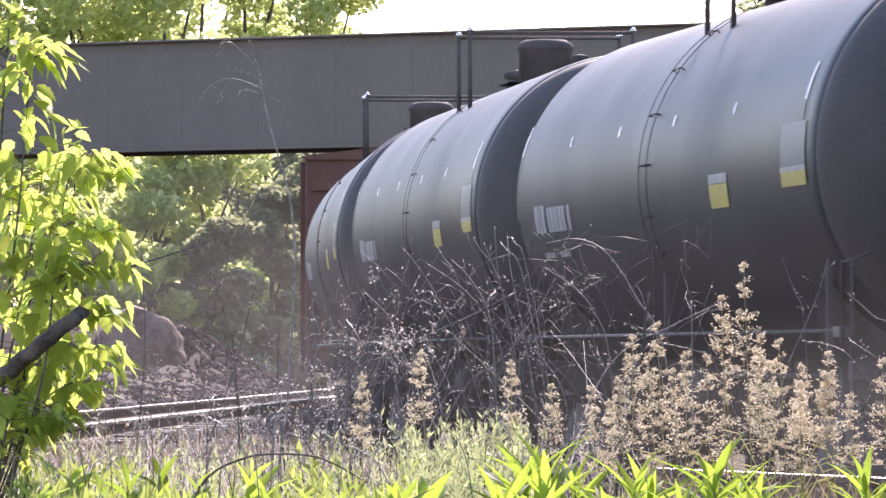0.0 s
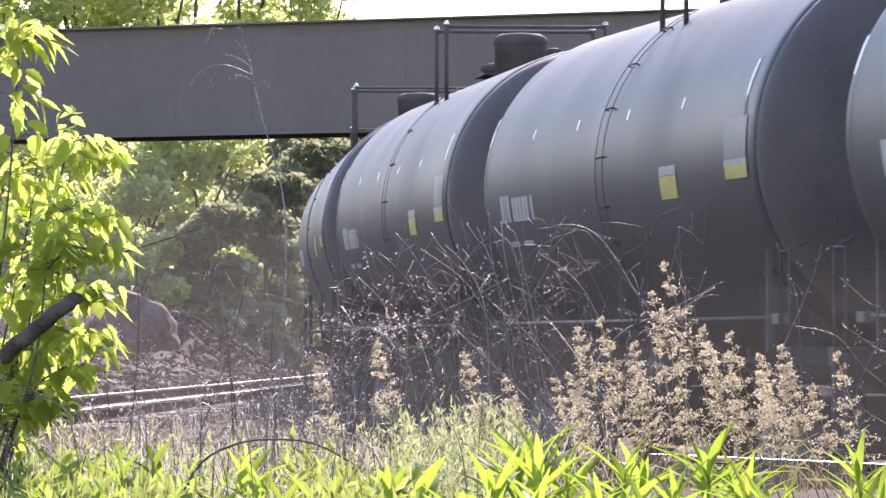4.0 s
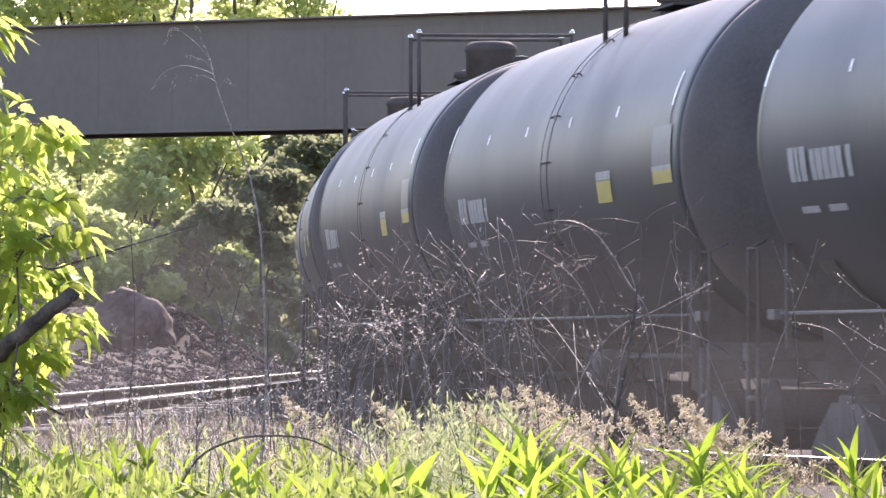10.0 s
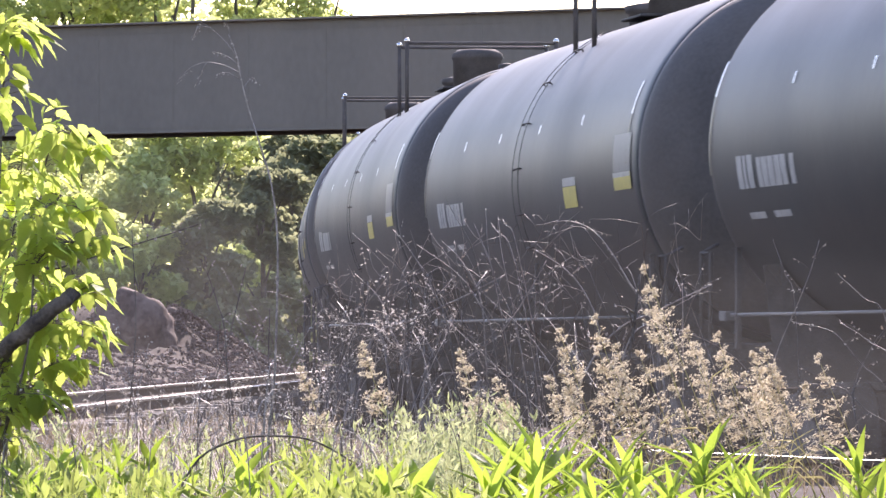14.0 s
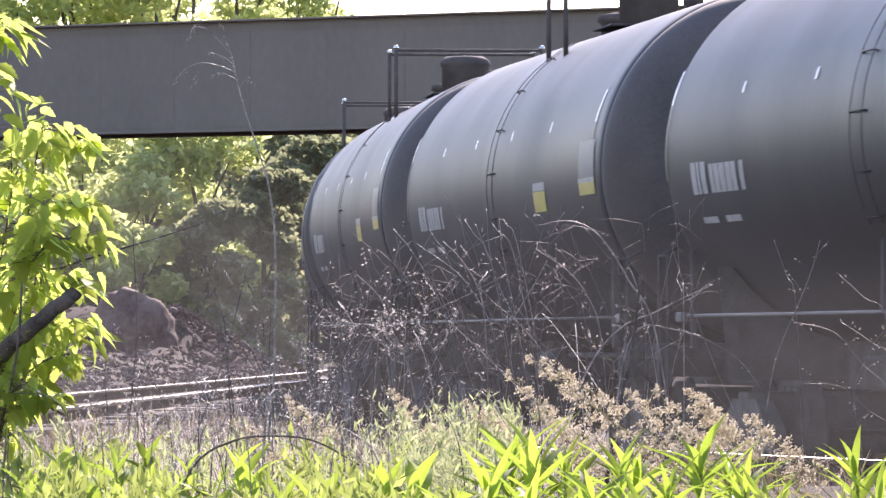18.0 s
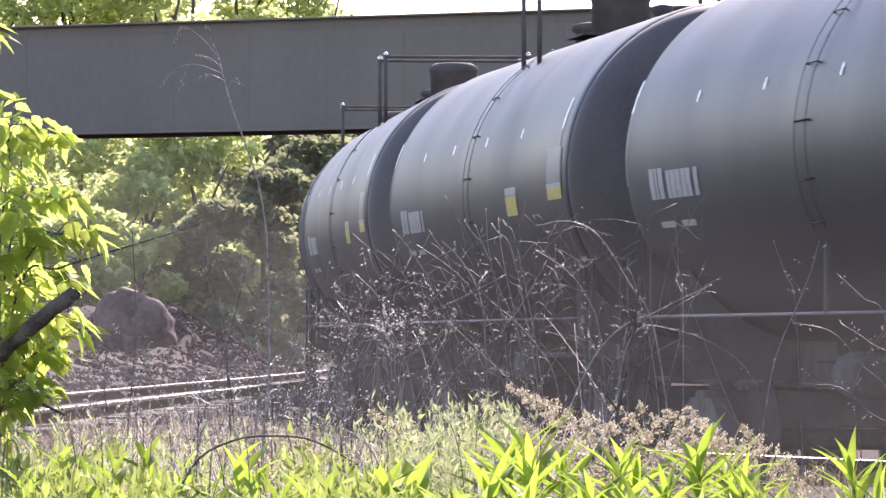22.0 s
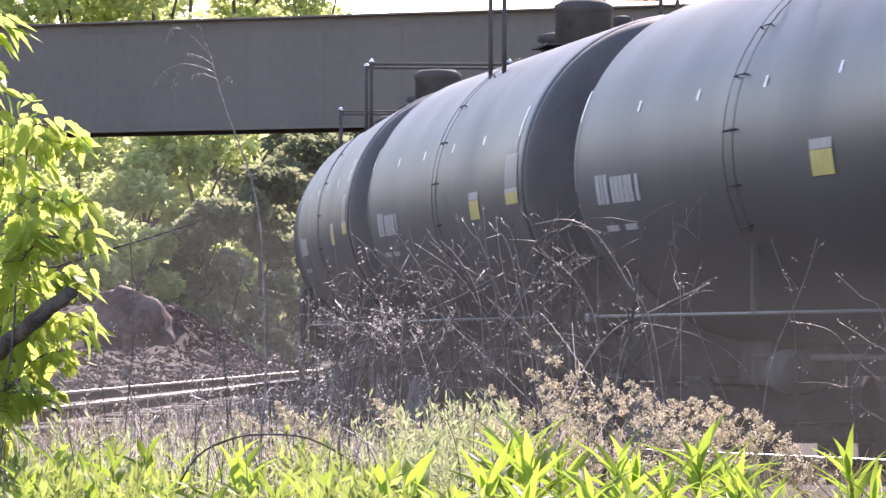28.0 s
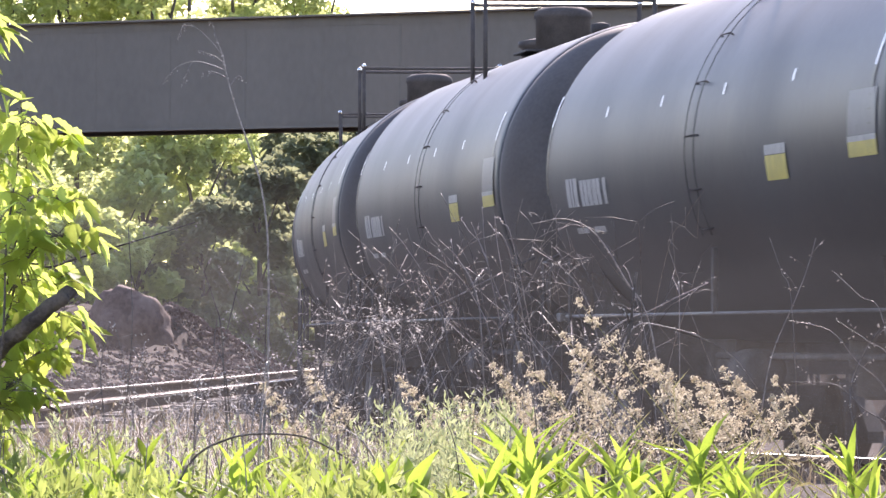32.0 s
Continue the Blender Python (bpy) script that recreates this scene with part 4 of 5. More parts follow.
        limb = part("limb", tube(bmesh.new(), line, 0.0042, 0.0015, 7), M_BARK, t)
        bm = bmesh.new()
        first = max(3, len(line) // 3)
        for k in range(count):
            f = first + (len(line) - 1 - first) * ((k + random.random()) / count) ** 0.85
            i = min(int(f), len(line) - 2)
            at = line[i].lerp(line[i + 1], f - i)
            phi = random.uniform(0, 6.28)
            reach = off * random.uniform(0.4, 1.3)
            tip = at + Vector((math.cos(phi) * reach, math.sin(phi) * reach, random.uniform(-0.2, 0.5) * reach))
            tube(bm, [at, at.lerp(tip, 0.6) + Vector((0, 0, 0.008)), tip], 0.0013, 0.0008, 4)
            s = size * random.uniform(0.75, 1.35) * (0.75 if k > count - 4 else 1)
            part("leaf", random.choice(BROAD_LEAVES), L_SAPLING, limb, m=leaf_pose(tip, -math.pi / 2 + phi + random.gauss(0, 0.5), radians(random.uniform(105, 165)), s, random.uniform(-0.5, 0.5)))
        for k in range(8):
            part("leaf", random.choice(BROAD_LEAVES), L_SAPLING, limb, m=leaf_pose(line[-1 - k // 4], k * 2.4, radians(random.uniform(25, 120)), size * random.uniform(0.5, 0.85), random.uniform(-0.4, 0.4)))
        tagged(part("twig_spray", bm, M_BARK, limb), kind="stuff")
        SAPLING_LIMBS.append(limb)
    return t


build_sapling()


# ---- dry stalks, canes and brambles ----
def bud_faces(vs, fs, p, s):
    b = len(vs)
    e = Euler((random.uniform(0, 6), random.uniform(0, 6), random.uniform(0, 6)))
    for q in ((0, 0, 1), (0.45, 0, 0), (-0.2, 0.4, 0), (-0.2, -0.4, 0), (0, 0, -0.8)):
        v = Vector(q) * s
        v.rotate(e)
        vs.append(tuple(Vector(p) + v))
    fs += [(b, b + 1, b + 2), (b, b + 2, b + 3), (b, b + 3, b + 1), (b + 4, b + 2, b + 1), (b + 4, b + 3, b + 2), (b + 4, b + 1, b + 3)]


def flake_faces(vs, fs, p, s):
    """A thin papery scale."""
    b = len(vs)
    e = Euler((random.uniform(0, 6), random.uniform(0, 6), random.uniform(0, 6)))
    for q in ((0, 0, 1.0), (0.42, 0.1, 0.1), (0, 0, -0.9), (-0.42, 0.1, 0.1)):
        v = Vector(q) * s
        v.rotate(e)
        vs.append(tuple(Vector(p) + v))
    fs += [(b, b + 1, b + 2), (b, b + 2, b + 3)]


def flat_mesh(name, vs, fs, mat):
    me = bpy.data.meshes.new(name)
    me.from_pydata(vs, [], fs)
    me.materials.append(mat)
    return me


def build_tall_stalk():
    d = 22.0
    foot = ray_spot(-0.525, -0.4, d)
    foot.z = ground_z(foot.x, d) - 0.03
    t = thing("dead_stalk", "tall thin dead stalk with a drooping branched top", "dead plant", Matrix.Translation(foot))

    def rel(u, w, dd=0.0):
        return ray_spot(u, w, d + dd) - foot

    main = curve_through([(0, 0, 0), rel(-0.510, -0.25), rel(-0.497, -0.14), rel(-0.490, 0.01), rel(-0.485, 0.207), rel(-0.487, 0.339), rel(-0.503, 0.464), rel(-0.531, 0.563), rel(-0.570, 0.687), rel(-0.594, 0.786), rel(-0.603, 0.836), rel(-0.627, 0.902)])
    part("stem", tube(bmesh.new(), main, 0.0046, 0.0016, 7), M_STALK, t)
    vs, fs = [], []
    for ctrl in ((rel(-0.603, 0.836), rel(-0.64, 0.885), rel(-0.685, 0.925), rel(-0.712, 0.935), rel(-0.728, 0.905)), (rel(-0.596, 0.792), rel(-0.64, 0.812), rel(-0.69, 0.822), rel(-0.74, 0.805), rel(-0.775, 0.768)),
                 (rel(-0.600, 0.815), rel(-0.63, 0.838), rel(-0.672, 0.853)), (rel(-0.590, 0.770), rel(-0.63, 0.790), rel(-0.665, 0.785)), (rel(-0.69, 0.822), rel(-0.705, 0.80), rel(-0.722, 0.755)),
                 (rel(-0.685, 0.925), rel(-0.715, 0.925), rel(-0.735, 0.89)), (rel(-0.585, 0.745), rel(-0.56, 0.775), rel(-0.545, 0.765)), (rel(-0.62, 0.885), rel(-0.63, 0.93), rel(-0.64, 0.94))):
        line = curve_through(ctrl, 4)
        part("side_branch", tube(bmesh.new(), line, 0.0017, 0.0008, 5), M_STALK, t)
        for p in line[-5:]:
            for _ in range(2):
                bud_faces(vs, fs, p + Vector((random.gauss(0, 0.004), random.gauss(0, 0.008), random.gauss(-0.006, 0.004))), random.uniform(0.002, 0.005))
    for p in main[8::3]:
        bud_faces(vs, fs, p, 0.008)
    tagged(part("seed_spray", flat_mesh("seed_spray", vs, fs, L_BUD), L_BUD, t), kind="stuff")
    return t, foot


tall_stalk, STALK_FOOT = build_tall_stalk()


def build_cane(name, label, ctrl, d, r0, r1, mat=None, buds=0, twigs=0, spread=0.06, category="cane"):
    """A single cane through spots at the distance d; it rises from the ground below its first spot."""
    mat = mat or M_CANE
    if ctrl[0][0] > 0.9:
        r0, r1 = r0 * 0.6, r1 * 0.6
    pts = [ray_spot(u, w, d + 0.25 * i / len(ctrl)) for i, (u, w) in enumerate(ctrl)]
    foot = Vector((pts[0].x, d, min(pts[0].z, ground_z(pts[0].x, d)) - 0.02))
    rise = pts[0].z - foot.z
    if rise > 0.2:
        foot.x -= min(max((pts[1].x - pts[0].x) * 1.2, -0.9 * rise), 0.9 * rise) * 0.8
    if pts[0].z - foot.z > 0.06:
        pts.insert(0, foot)
    t = thing(name, label, category, Matrix.Translation(foot), group="dry canes in the verge")
    line = [p - foot for p in curve_through(pts, 5)]
    part("stem", tube(bmesh.new(), line, r0, r1, 6), mat, t)
    vs, fs = [], []
    for k in range(twigs):
        f = random.uniform(0.35, 0.97)
        a = line[int(f * (len(line) - 1))]
        b = a + Vector((random.gauss(0, spread), random.gauss(0, spread), random.uniform(0.2, 1.2) * spread))
        part("twig", tube(bmesh.new(), [a, a.lerp(b, 0.5) + Vector((0, 0, 0.008)), b], r1 * 0.8, r1 * 0.5, 5), mat, t)
        for _ in range(3):
            bud_faces(vs, fs, a.lerp(b, random.uniform(0.5, 1.05)), random.uniform(0.005, 0.009))
    for k in range(buds):
        p = random.choice(line[len(line) // 3:])
        bud_faces(vs, fs, p + Vector((random.gauss(0, 0.008), random.gauss(0, 0.008), random.gauss(0, 0.008))), random.uniform(0.004, 0.009))
    if vs:
        tagged(part("bud_spray", flat_mesh("bud_spray", vs, fs, L_BUD), L_BUD, t), kind="stuff")
    return t


DARK, PALE = "dark brown woody stem standing in the weeds", "pale dry bramble cane arching over the weeds"
build_cane("woody_stem", DARK, [(0.46, -0.50), (0.50, -0.25), (0.55, 0.0), (0.575, 0.20)], 21.6, 0.007, 0.004, M_BARK, 4, 5)
build_cane("bramble_cane", PALE, [(0.62, 0.02), (0.54, 0.18), (0.455, 0.31), (0.37, 0.355), (0.27, 0.342)], 24, 0.0035, 0.0018, None, 10)
build_cane("bramble_cane", PALE, [(-0.26, -0.14), (-0.20, 0.02), (-0.10, 0.062), (0.02, 0.115), (0.10, 0.155), (0.18, 0.198)], 28, 0.0062, 0.003, M_CANE, 12, 7, 0.1)
build_cane("bramble_cane", PALE, [(-0.16, -0.12), (-0.19, 0.03), (-0.27, 0.053), (-0.375, 0.056)], 28.2, 0.006, 0.003, M_CANE, 8, 4, 0.08)
for ctrl in ([(0.15, -0.02), (0.11, 0.10), (0.04, 0.20), (-0.08, 0.286)], [(0.12, 0.02), (0.10, 0.15), (0.05, 0.24), (-0.005, 0.295)], [(0.33, -0.12), (0.28, -0.02), (0.21, 0.06), (0.137, 0.122)],
             [(0.22, 0.0), (0.16, 0.16), (0.12, 0.27), (0.09, 0.345)], [(0.02, 0.0), (-0.03, 0.15), (-0.10, 0.27), (-0.15, 0.33)], [(0.46, 0.0), (0.42, 0.13), (0.36, 0.21), (0.27, 0.27)], [(0.02, -0.1), (0.16, 0.02), (0.25, 0.15), (0.30, 0.24)], [(-0.1, -0.1), (-0.16, 0.05), (-0.19, 0.13), (-0.26, 0.20)]):
    build_cane("bramble_cane", PALE, ctrl, random.uniform(25, 27), 0.0034, 0.0016, None, 7, 4, 0.06)
build_cane("bramble_cane", PALE, [(0.34, -0.28), (0.43, -0.06), (0.52, 0.045), (0.61, 0.085), (0.69, 0.125), (0.755, 0.155), (0.785, 0.17)], 26, 0.0036, 0.0022, None, 6, 3, 0.05)
for u0, w0, u1, w1 in ((0.093, 0.248, 0.002, 0.430), (0.018, 0.223, -0.045, 0.331), (0.134, 0.240, 0.060, 0.356), (0.134, 0.248, 0.121, 0.392), (0.172, 0.248, 0.159, 0.364), (0.200, 0.265, 0.139, 0.348), (0.209, 0.298, 0.172, 0.361), (0.046, 0.190, 0.031, 0.298)):
    build_cane("dry_stem", "thin pale dry stem rising out of the brambles", [(u0 + 0.06, w0 - 0.3), (u0, w0), (u1 + 0.3 * (u0 - u1), w1 - 0.3 * (w1 - w0)), (u1, w1)], random.uniform(26, 28), 0.0018, 0.0011, M_CANE, 2)
build_cane("bramble_cane", PALE, [(0.70, 0.125), (0.695, 0.15), (0.68, 0.185)], 26.1, 0.0022, 0.0012, None, 2)
build_cane("bramble_cane", PALE, [(0.50, -0.22), (0.53, -0.03), (0.58, 0.045), (0.66, 0.04), (0.76, 0.01), (0.86, -0.05), (0.93, -0.14)], 24, 0.0032, 0.002, None, 8)
build_cane("forked_stem", PALE, [(0.935, -0.25), (0.97, -0.05), (1.04, 0.12), (1.075, 0.21), (1.10, 0.30)], 27, 0.006, 0.002, None, 5, 4, 0.09)
build_cane("forked_stem", PALE, [(1.03, 0.10), (1.00, 0.20), (0.965, 0.30)], 27.1, 0.0035, 0.0015, None, 3)
build_cane("bramble_cane", PALE, [(1.32, -0.17), (1.22, -0.06), (1.14, 0.03), (1.02, 0.06)], 25, 0.005, 0.002, None, 6, 3, 0.05)
build_cane("bramble_cane", PALE, [(1.33, -0.08), (1.25, 0.0), (1.16, 0.06)], 25.5, 0.0045, 0.0022, None, 6, 2, 0.05)
build_cane("bramble_cane", PALE, [(1.30, 0.05), (1.23, 0.13), (1.155, 0.20)], 26, 0.004, 0.002, None, 4)
build_cane("bramble_cane", PALE, [(1.34, -0.27), (1.24, -0.20), (1.16, -0.13), (1.03, -0.12)], 26, 0.005, 0.002, None, 6, 3, 0.06)
build_cane("bramble_cane", PALE, [(1.22, -0.3), (1.20, -0.15), (1.25, -0.02), (1.31, 0.06)], 24.5, 0.004, 0.002, None, 6, 4, 0.06)
build_cane("bramble_cane", "thin dark arching twig low over the grass", [(-0.74, -0.37), (-0.62, -0.29), (-0.50, -0.275), (-0.38, -0.29), (-0.25, -0.36)], 19, 0.0035, 0.0025, M_BARK, 2)
build_cane("twig", "thin dark twig with small buds reaching out of the sapling", [(-1.25, 0.15), (-1.13, 0.215), (-0.985, 0.262), (-0.843, 0.305), (-0.72, 0.345)], 20.3, 0.0048, 0.0016, M_BARK, 26, 6, 0.03)
for u0, w0, u1, w1 in ((-0.925, -0.24, -0.915, 0.33), (-0.985, -0.23, -0.97, 0.05), (-1.02, -0.23, -0.99, -0.15), (-0.80, -0.30, -0.90, -0.02), (-0.63, -0.10, -0.655, 0.06), (-0.50, -0.22, -0.51, 0.1), (-0.70, -0.30, -0.64, -0.21), (-0.64, 0.0, -0.70, 0.22), (-0.72, -0.25, -0.58, 0.22)):
    build_cane("dry_stem", "thin dark dry stem standing in the grass", [(u0, w0), ((u0 + u1) / 2 + random.uniform(-0.02, 0.02), (w0 + w1) / 2), (u1, w1)], 23, 0.0024, 0.0014, M_BARK, 3, 2, 0.05)


def build_bramble_bush(u, wide, w_top, d, canes):
    """A tangle of dry canes with pale buds that rises from one root."""
    root = ray_spot(u, -0.3, d)
    root.z = ground_z(root.x, d) - 0.03
    t = thing("bramble_bush", "tangled dry bramble bush with pale withered buds", "bush", Matrix.Translation(root), group="brambles before the train")
    s = d / 20
    vs, fs = [], []
    for k in range(canes):
        side = random.uniform(-1, 1)
        top = ray_spot(u + side * wide * random.uniform(0.5, 1.0), w_top * random.uniform(0.4, 1.0) - 0.06 * abs(side), d + random.uniform(-1.2, 1.2)) - root
        start = Vector((random.gauss(0, 0.24 * s), random.gauss(0, 0.3), 0))
        mid = start.lerp(top, 0.55) + Vector((-side * 0.04 * s, 0, random.uniform(-0.02, 0.05) * s))
        end = top + Vector((side * random.uniform(0.02, 0.14) * s, random.gauss(0, 0.1), random.uniform(-0.08, 0.06) * s))
        line = curve_through([start, mid, top, end], 6)
        part("cane", tube(bmesh.new(), line, random.uniform(0.0014, 0.0027), 0.0008, 5), M_CANE if random.random() < 0.75 else M_BARK, t)
        bm = bmesh.new()
        for _ in range(4):
            a = random.choice(line[7:])
            b = a + Vector((random.gauss(0, 0.06) * s, random.gauss(0, 0.08), random.gauss(0.05, 0.06) * s))
            tube(bm, [a, a.lerp(b, 0.5) + Vector((0, 0, 0.012)), b], 0.0012, 0.0008, 4)
            for _ in range(random.choice((0, 0, 1, 2))):
                flake_faces(vs, fs, a.lerp(b, random.uniform(0.4, 1.08)) + Vector((random.gauss(0, 0.007), 0, random.gauss(0, 0.007))), random.uniform(0.002, 0.007))
        tagged(part("twig_spray", bm, M_CANE, t), kind="stuff")
    tagged(part("bud_spray", flat_mesh("bud_spray", vs, fs, L_BUD), L_BUD, t), kind="stuff")


for u, wide, w_top, d, n in ((-0.22, 0.22, 0.18, 29, 5), (-0.10, 0.20, 0.24, 31, 5), (0.10, 0.26, 0.32, 32, 7), (0.28, 0.26, 0.36, 30, 8), (0.48, 0.24, 0.34, 31, 7), (0.62, 0.2, 0.36, 29, 7), (-0.40, 0.18, 0.14, 30, 5), (0.02, 0.24, 0.12, 27, 6), (0.36, 0.3, 0.12, 27, 7)):
    build_bramble_bush(u, wide, w_top, d, n)


def build_seedy_stem(u, w, d, lean):
    """A branched dry stem whose upturned twigs end in clusters of pale seed cases."""
    top = ray_spot(u, w, d)
    root = Vector((top.x - lean, d, ground_z(top.x - lean, d) - 0.02))
    t = thing("seedy_stem", "branched dry weed stem with clusters of pale seed cases", "dead plant", Matrix.Translation(root), group="seedy weeds before the train")
    end = top - root
    line = curve_through([(0, 0, 0), (end.x * 0.25, random.gauss(0, 0.04), end.z * 0.45), (end.x * 0.7, 0, end.z * 0.85), end], 6)
    part("stem", tube(bmesh.new(), line, 0.0022, 0.0009, 5), M_CANE, t)
    bm, vs, fs = bmesh.new(), [], []
    for k in range(11):
        a = line[random.randrange(len(line) // 3, len(line))]
        side = random.choice((-1, 1)) * random.uniform(0.03, 0.15)
        b = a + Vector((side, random.gauss(0, 0.05), random.uniform(0.04, 0.17)))
        tube(bm, [a, a.lerp(b, 0.5) + Vector((side * 0.15, 0, -0.012)), b], 0.0010, 0.0006, 4)
        for _ in range(random.choice((2, 4, 6, 8))):
            flake_faces(vs, fs, a.lerp(b, random.uniform(0.72, 1.08)) + Vector((random.gauss(0, 0.008), random.gauss(0, 0.008), random.gauss(0, 0.008))), random.uniform(0.003, 0.0082))
    tagged(part("twig_spray", bm, M_CANE, t), kind="stuff")
    tagged(part("seed_spray", flat_mesh("seed_spray", vs, fs, L_BUD), L_BUD, t), kind="stuff")


for i in range(15):
    u = random.uniform(-0.42, 0.0)
    build_seedy_stem(u, random.uniform(-0.16, 0.10) + 0.14 * smooth(-0.35, -0.1, u), random.uniform(25, 28.5), random.uniform(-0.15, 0.3))
for i in range(4):
    build_seedy_stem(random.uniform(0.05, 0.7), random.uniform(-0.1, 0.24), random.uniform(26, 30), random.uniform(-0.3, 0.3))


for i in range(30):
    u = random.uniform(-1.08, -0.28)
    w = random.uniform(-0.16, 0.10) + 0.1 * smooth(-0.7, -0.3, u)
    lean = random.gauss(0, 0.13)
    build_cane("withered_stem", "thin withered stem with tiny pale seed heads", [(u, -0.24), (u + lean * 0.4, (w - 0.24) / 2), (u + lean, w)], random.uniform(23.5, 29), 0.0016, 0.0009, M_CANE, 7, 3, 0.07)


# ---- straw-coloured grass that bends in the train's draught ----
def panicle_mesh(height, wide, seed):
    random.seed(seed)
    vs, fs = [], []
    bmx = bmesh.new()
    for k in range(13):
        f = k / 12
        z = height * min(1.0, max(0.0, f + random.uniform(-0.05, 0.05)))
        reach = wide * (1 - f) ** 0.85 * random.uniform(0.7, 1.05) + 0.006
        for j in range(random.choice((2, 3, 4, 6))):
            a = random.uniform(0, 6.28)
            tip = Vector((math.cos(a) * reach, math.sin(a) * reach, z + reach * random.uniform(-0.2, 0.9)))
            tube(bmx, [(0, 0, z), tip], 0.0009, 0.0006, 3, False)
            for i in range(16):
                p = Vector((0, 0, z)).lerp(tip, random.uniform(0.3, 1.1)) + Vector((random.gauss(0, 0.005), random.gauss(0, 0.005), random.gauss(-0.002, 0.004)))
                flake_faces(vs, fs, p, random.uniform(0.0024, 0.0060))
    b = len(vs)
    bmx.verts.ensure_lookup_table()
    bmx.verts.index_update()
    vs += [tuple(v.co) for v in bmx.verts]
    fs += [tuple(b + v.index for v in f.verts) for f in bmx.faces]
    bmx.free()
    return flat_mesh("seed_head", vs, fs, L_SEED)


PANICLES = [panicle_mesh(0.27, 0.056, 11), panicle_mesh(0.32, 0.064, 12), panicle_mesh(0.22, 0.05, 13)]
random.seed(21)
GRASS_STEMS = []


def build_grass_stem(u, w, d, kind):
    top = ray_spot(u, w, d)
    base = Vector((top.x + random.uniform(0.0, 0.05), d, ground_z(top.x, d) - 0.02))
    t = thing("tall_grass_stem", "straw-coloured flowering grass stem with a feathery seed head", "grass", Matrix.Translation(base), group="tall grass in the verge")
    me = PANICLES[kind]
    ph = (0.27, 0.32, 0.22)[kind]
    h = max(0.2, top.z - base.z - ph)
    off = top.x - base.x
    part("culm", tube(bmesh.new(), [(0, 0, 0), (off * 0.4, 0, h * 0.5), (off, 0, h + ph * 0.92)], 0.0028, 0.0009, 5), L_CULM, t)
    part("seed_head", me, L_SEED, t, m=pose(off, 0, h, 0, 0, random.uniform(0, 360)))
    for k in range(2):
        bm = bmesh.new()
        z = h * random.uniform(0.2, 0.7)
        sgn = random.choice((-1, 1))
        a = [Vector((0, 0, z)), Vector((sgn * 0.05, 0.01, z + 0.09)), Vector((sgn * 0.12, 0.02, z + 0.11))]
        prev = None
        for i, p in enumerate(a):
            wv = 0.004 * (1 - i / 2.2)
            cur = (bm.verts.new(p + Vector((0, -wv, wv))), bm.verts.new(p + Vector((0, wv, -wv))))
            if prev:
                bm.faces.new((prev[0], prev[1], cur[1], cur[0]))
            prev = cur
        part("grass_blade", bm, L_CULM, t)
    GRASS_STEMS.append((t, base, random.uniform(0.85, 1.12), random.uniform(-0.12, 0.12)))


for u, w, k in ((0.853, 0.281, 1), (0.795, 0.19, 0), (0.952, 0.058, 1), (1.093, 0.025, 0), (1.167, -0.14, 2), (0.605, 0.107, 1), (0.522, 0.074, 0), (0.679, 0.025, 0), (0.49, -0.06, 2),
                (0.407, -0.09, 0), (0.737, 0.01, 1), (0.902, 0.074, 1), (1.018, -0.06, 0), (0.572, 0.01, 1), (0.638, -0.025, 0), (0.29, -0.075, 0), (0.175, -0.01, 2), (-0.10, 0.02, 2), (-0.27, -0.05, 2)):
    build_grass_stem(u, w, 21.0 + random.uniform(-0.5, 0.6), k)
for i in range(8):
    g = random.random()
    u = random.gauss(0.60, 0.13) if g < 0.5 else random.gauss(0.96, 0.10)
    build_grass_stem(u, random.uniform(-0.26, 0.04), 21.2 + random.uniform(-0.8, 0.9), random.randrange(3))


# ---- low cover of the verge ----
def scatter_blades(name, label, mat, count, area, length, width, category="grass", dry_bend=0.5):
    """Thousands of blades in tufts. area(): a place (x, y)."""
    vs, fs = [], []
    for _ in range(count):
        x0, y0 = area()
        for _ in range(7):
            x, y = x0 + random.gauss(0, 0.035), y0 + random.gauss(0, 0.08)
            z = ground_z(x, y) - 0.01
            h = length * random.uniform(0.45, 1.15)
            a = random.uniform(0, 6.28)
            lean = random.uniform(0.1, dry_bend) * h
            dx, dy = math.cos(a) * lean, math.sin(a) * lean
            wv = width * random.uniform(0.6, 1.2)
            sx, sy = -math.sin(a) * wv / 2, math.cos(a) * wv / 2
            b = len(vs)
            vs += [(x - sx, y - sy, z), (x + sx, y + sy, z), (x + dx * 0.4 + sx * 0.8, y + dy * 0.4 + sy * 0.8, z + h * 0.6), (x + dx * 0.4 - sx * 0.8, y + dy * 0.4 - sy * 0.8, z + h * 0.6), (x + dx, y + dy, z + h * random.uniform(0.85, 1))]
            fs += [(b, b + 1, b + 2, b + 3), (b + 3, b + 2, b + 4)]
    tagged(new(name, flat_mesh(name, vs, fs, mat)), label, category, kind="stuff")


def verge(y0, y1, u0=-1.4, u1=1.4, power=1.0):
    def pick():
        y = y0 + (y1 - y0) * random.random() ** power
        return random.uniform(u0, u1) * y / 20, y
    return pick


def clumps(n, y0, y1, u0, u1, wide=0.06):
    spots = [(random.uniform(u0, u1) * y / 20, y) for y in (random.uniform(y0, y1) for _ in range(n))]

    def pick():
        x, y = random.choice(spots)
        return x + random.gauss(0, wide), y + random.gauss(0, wide * 2)
    return pick


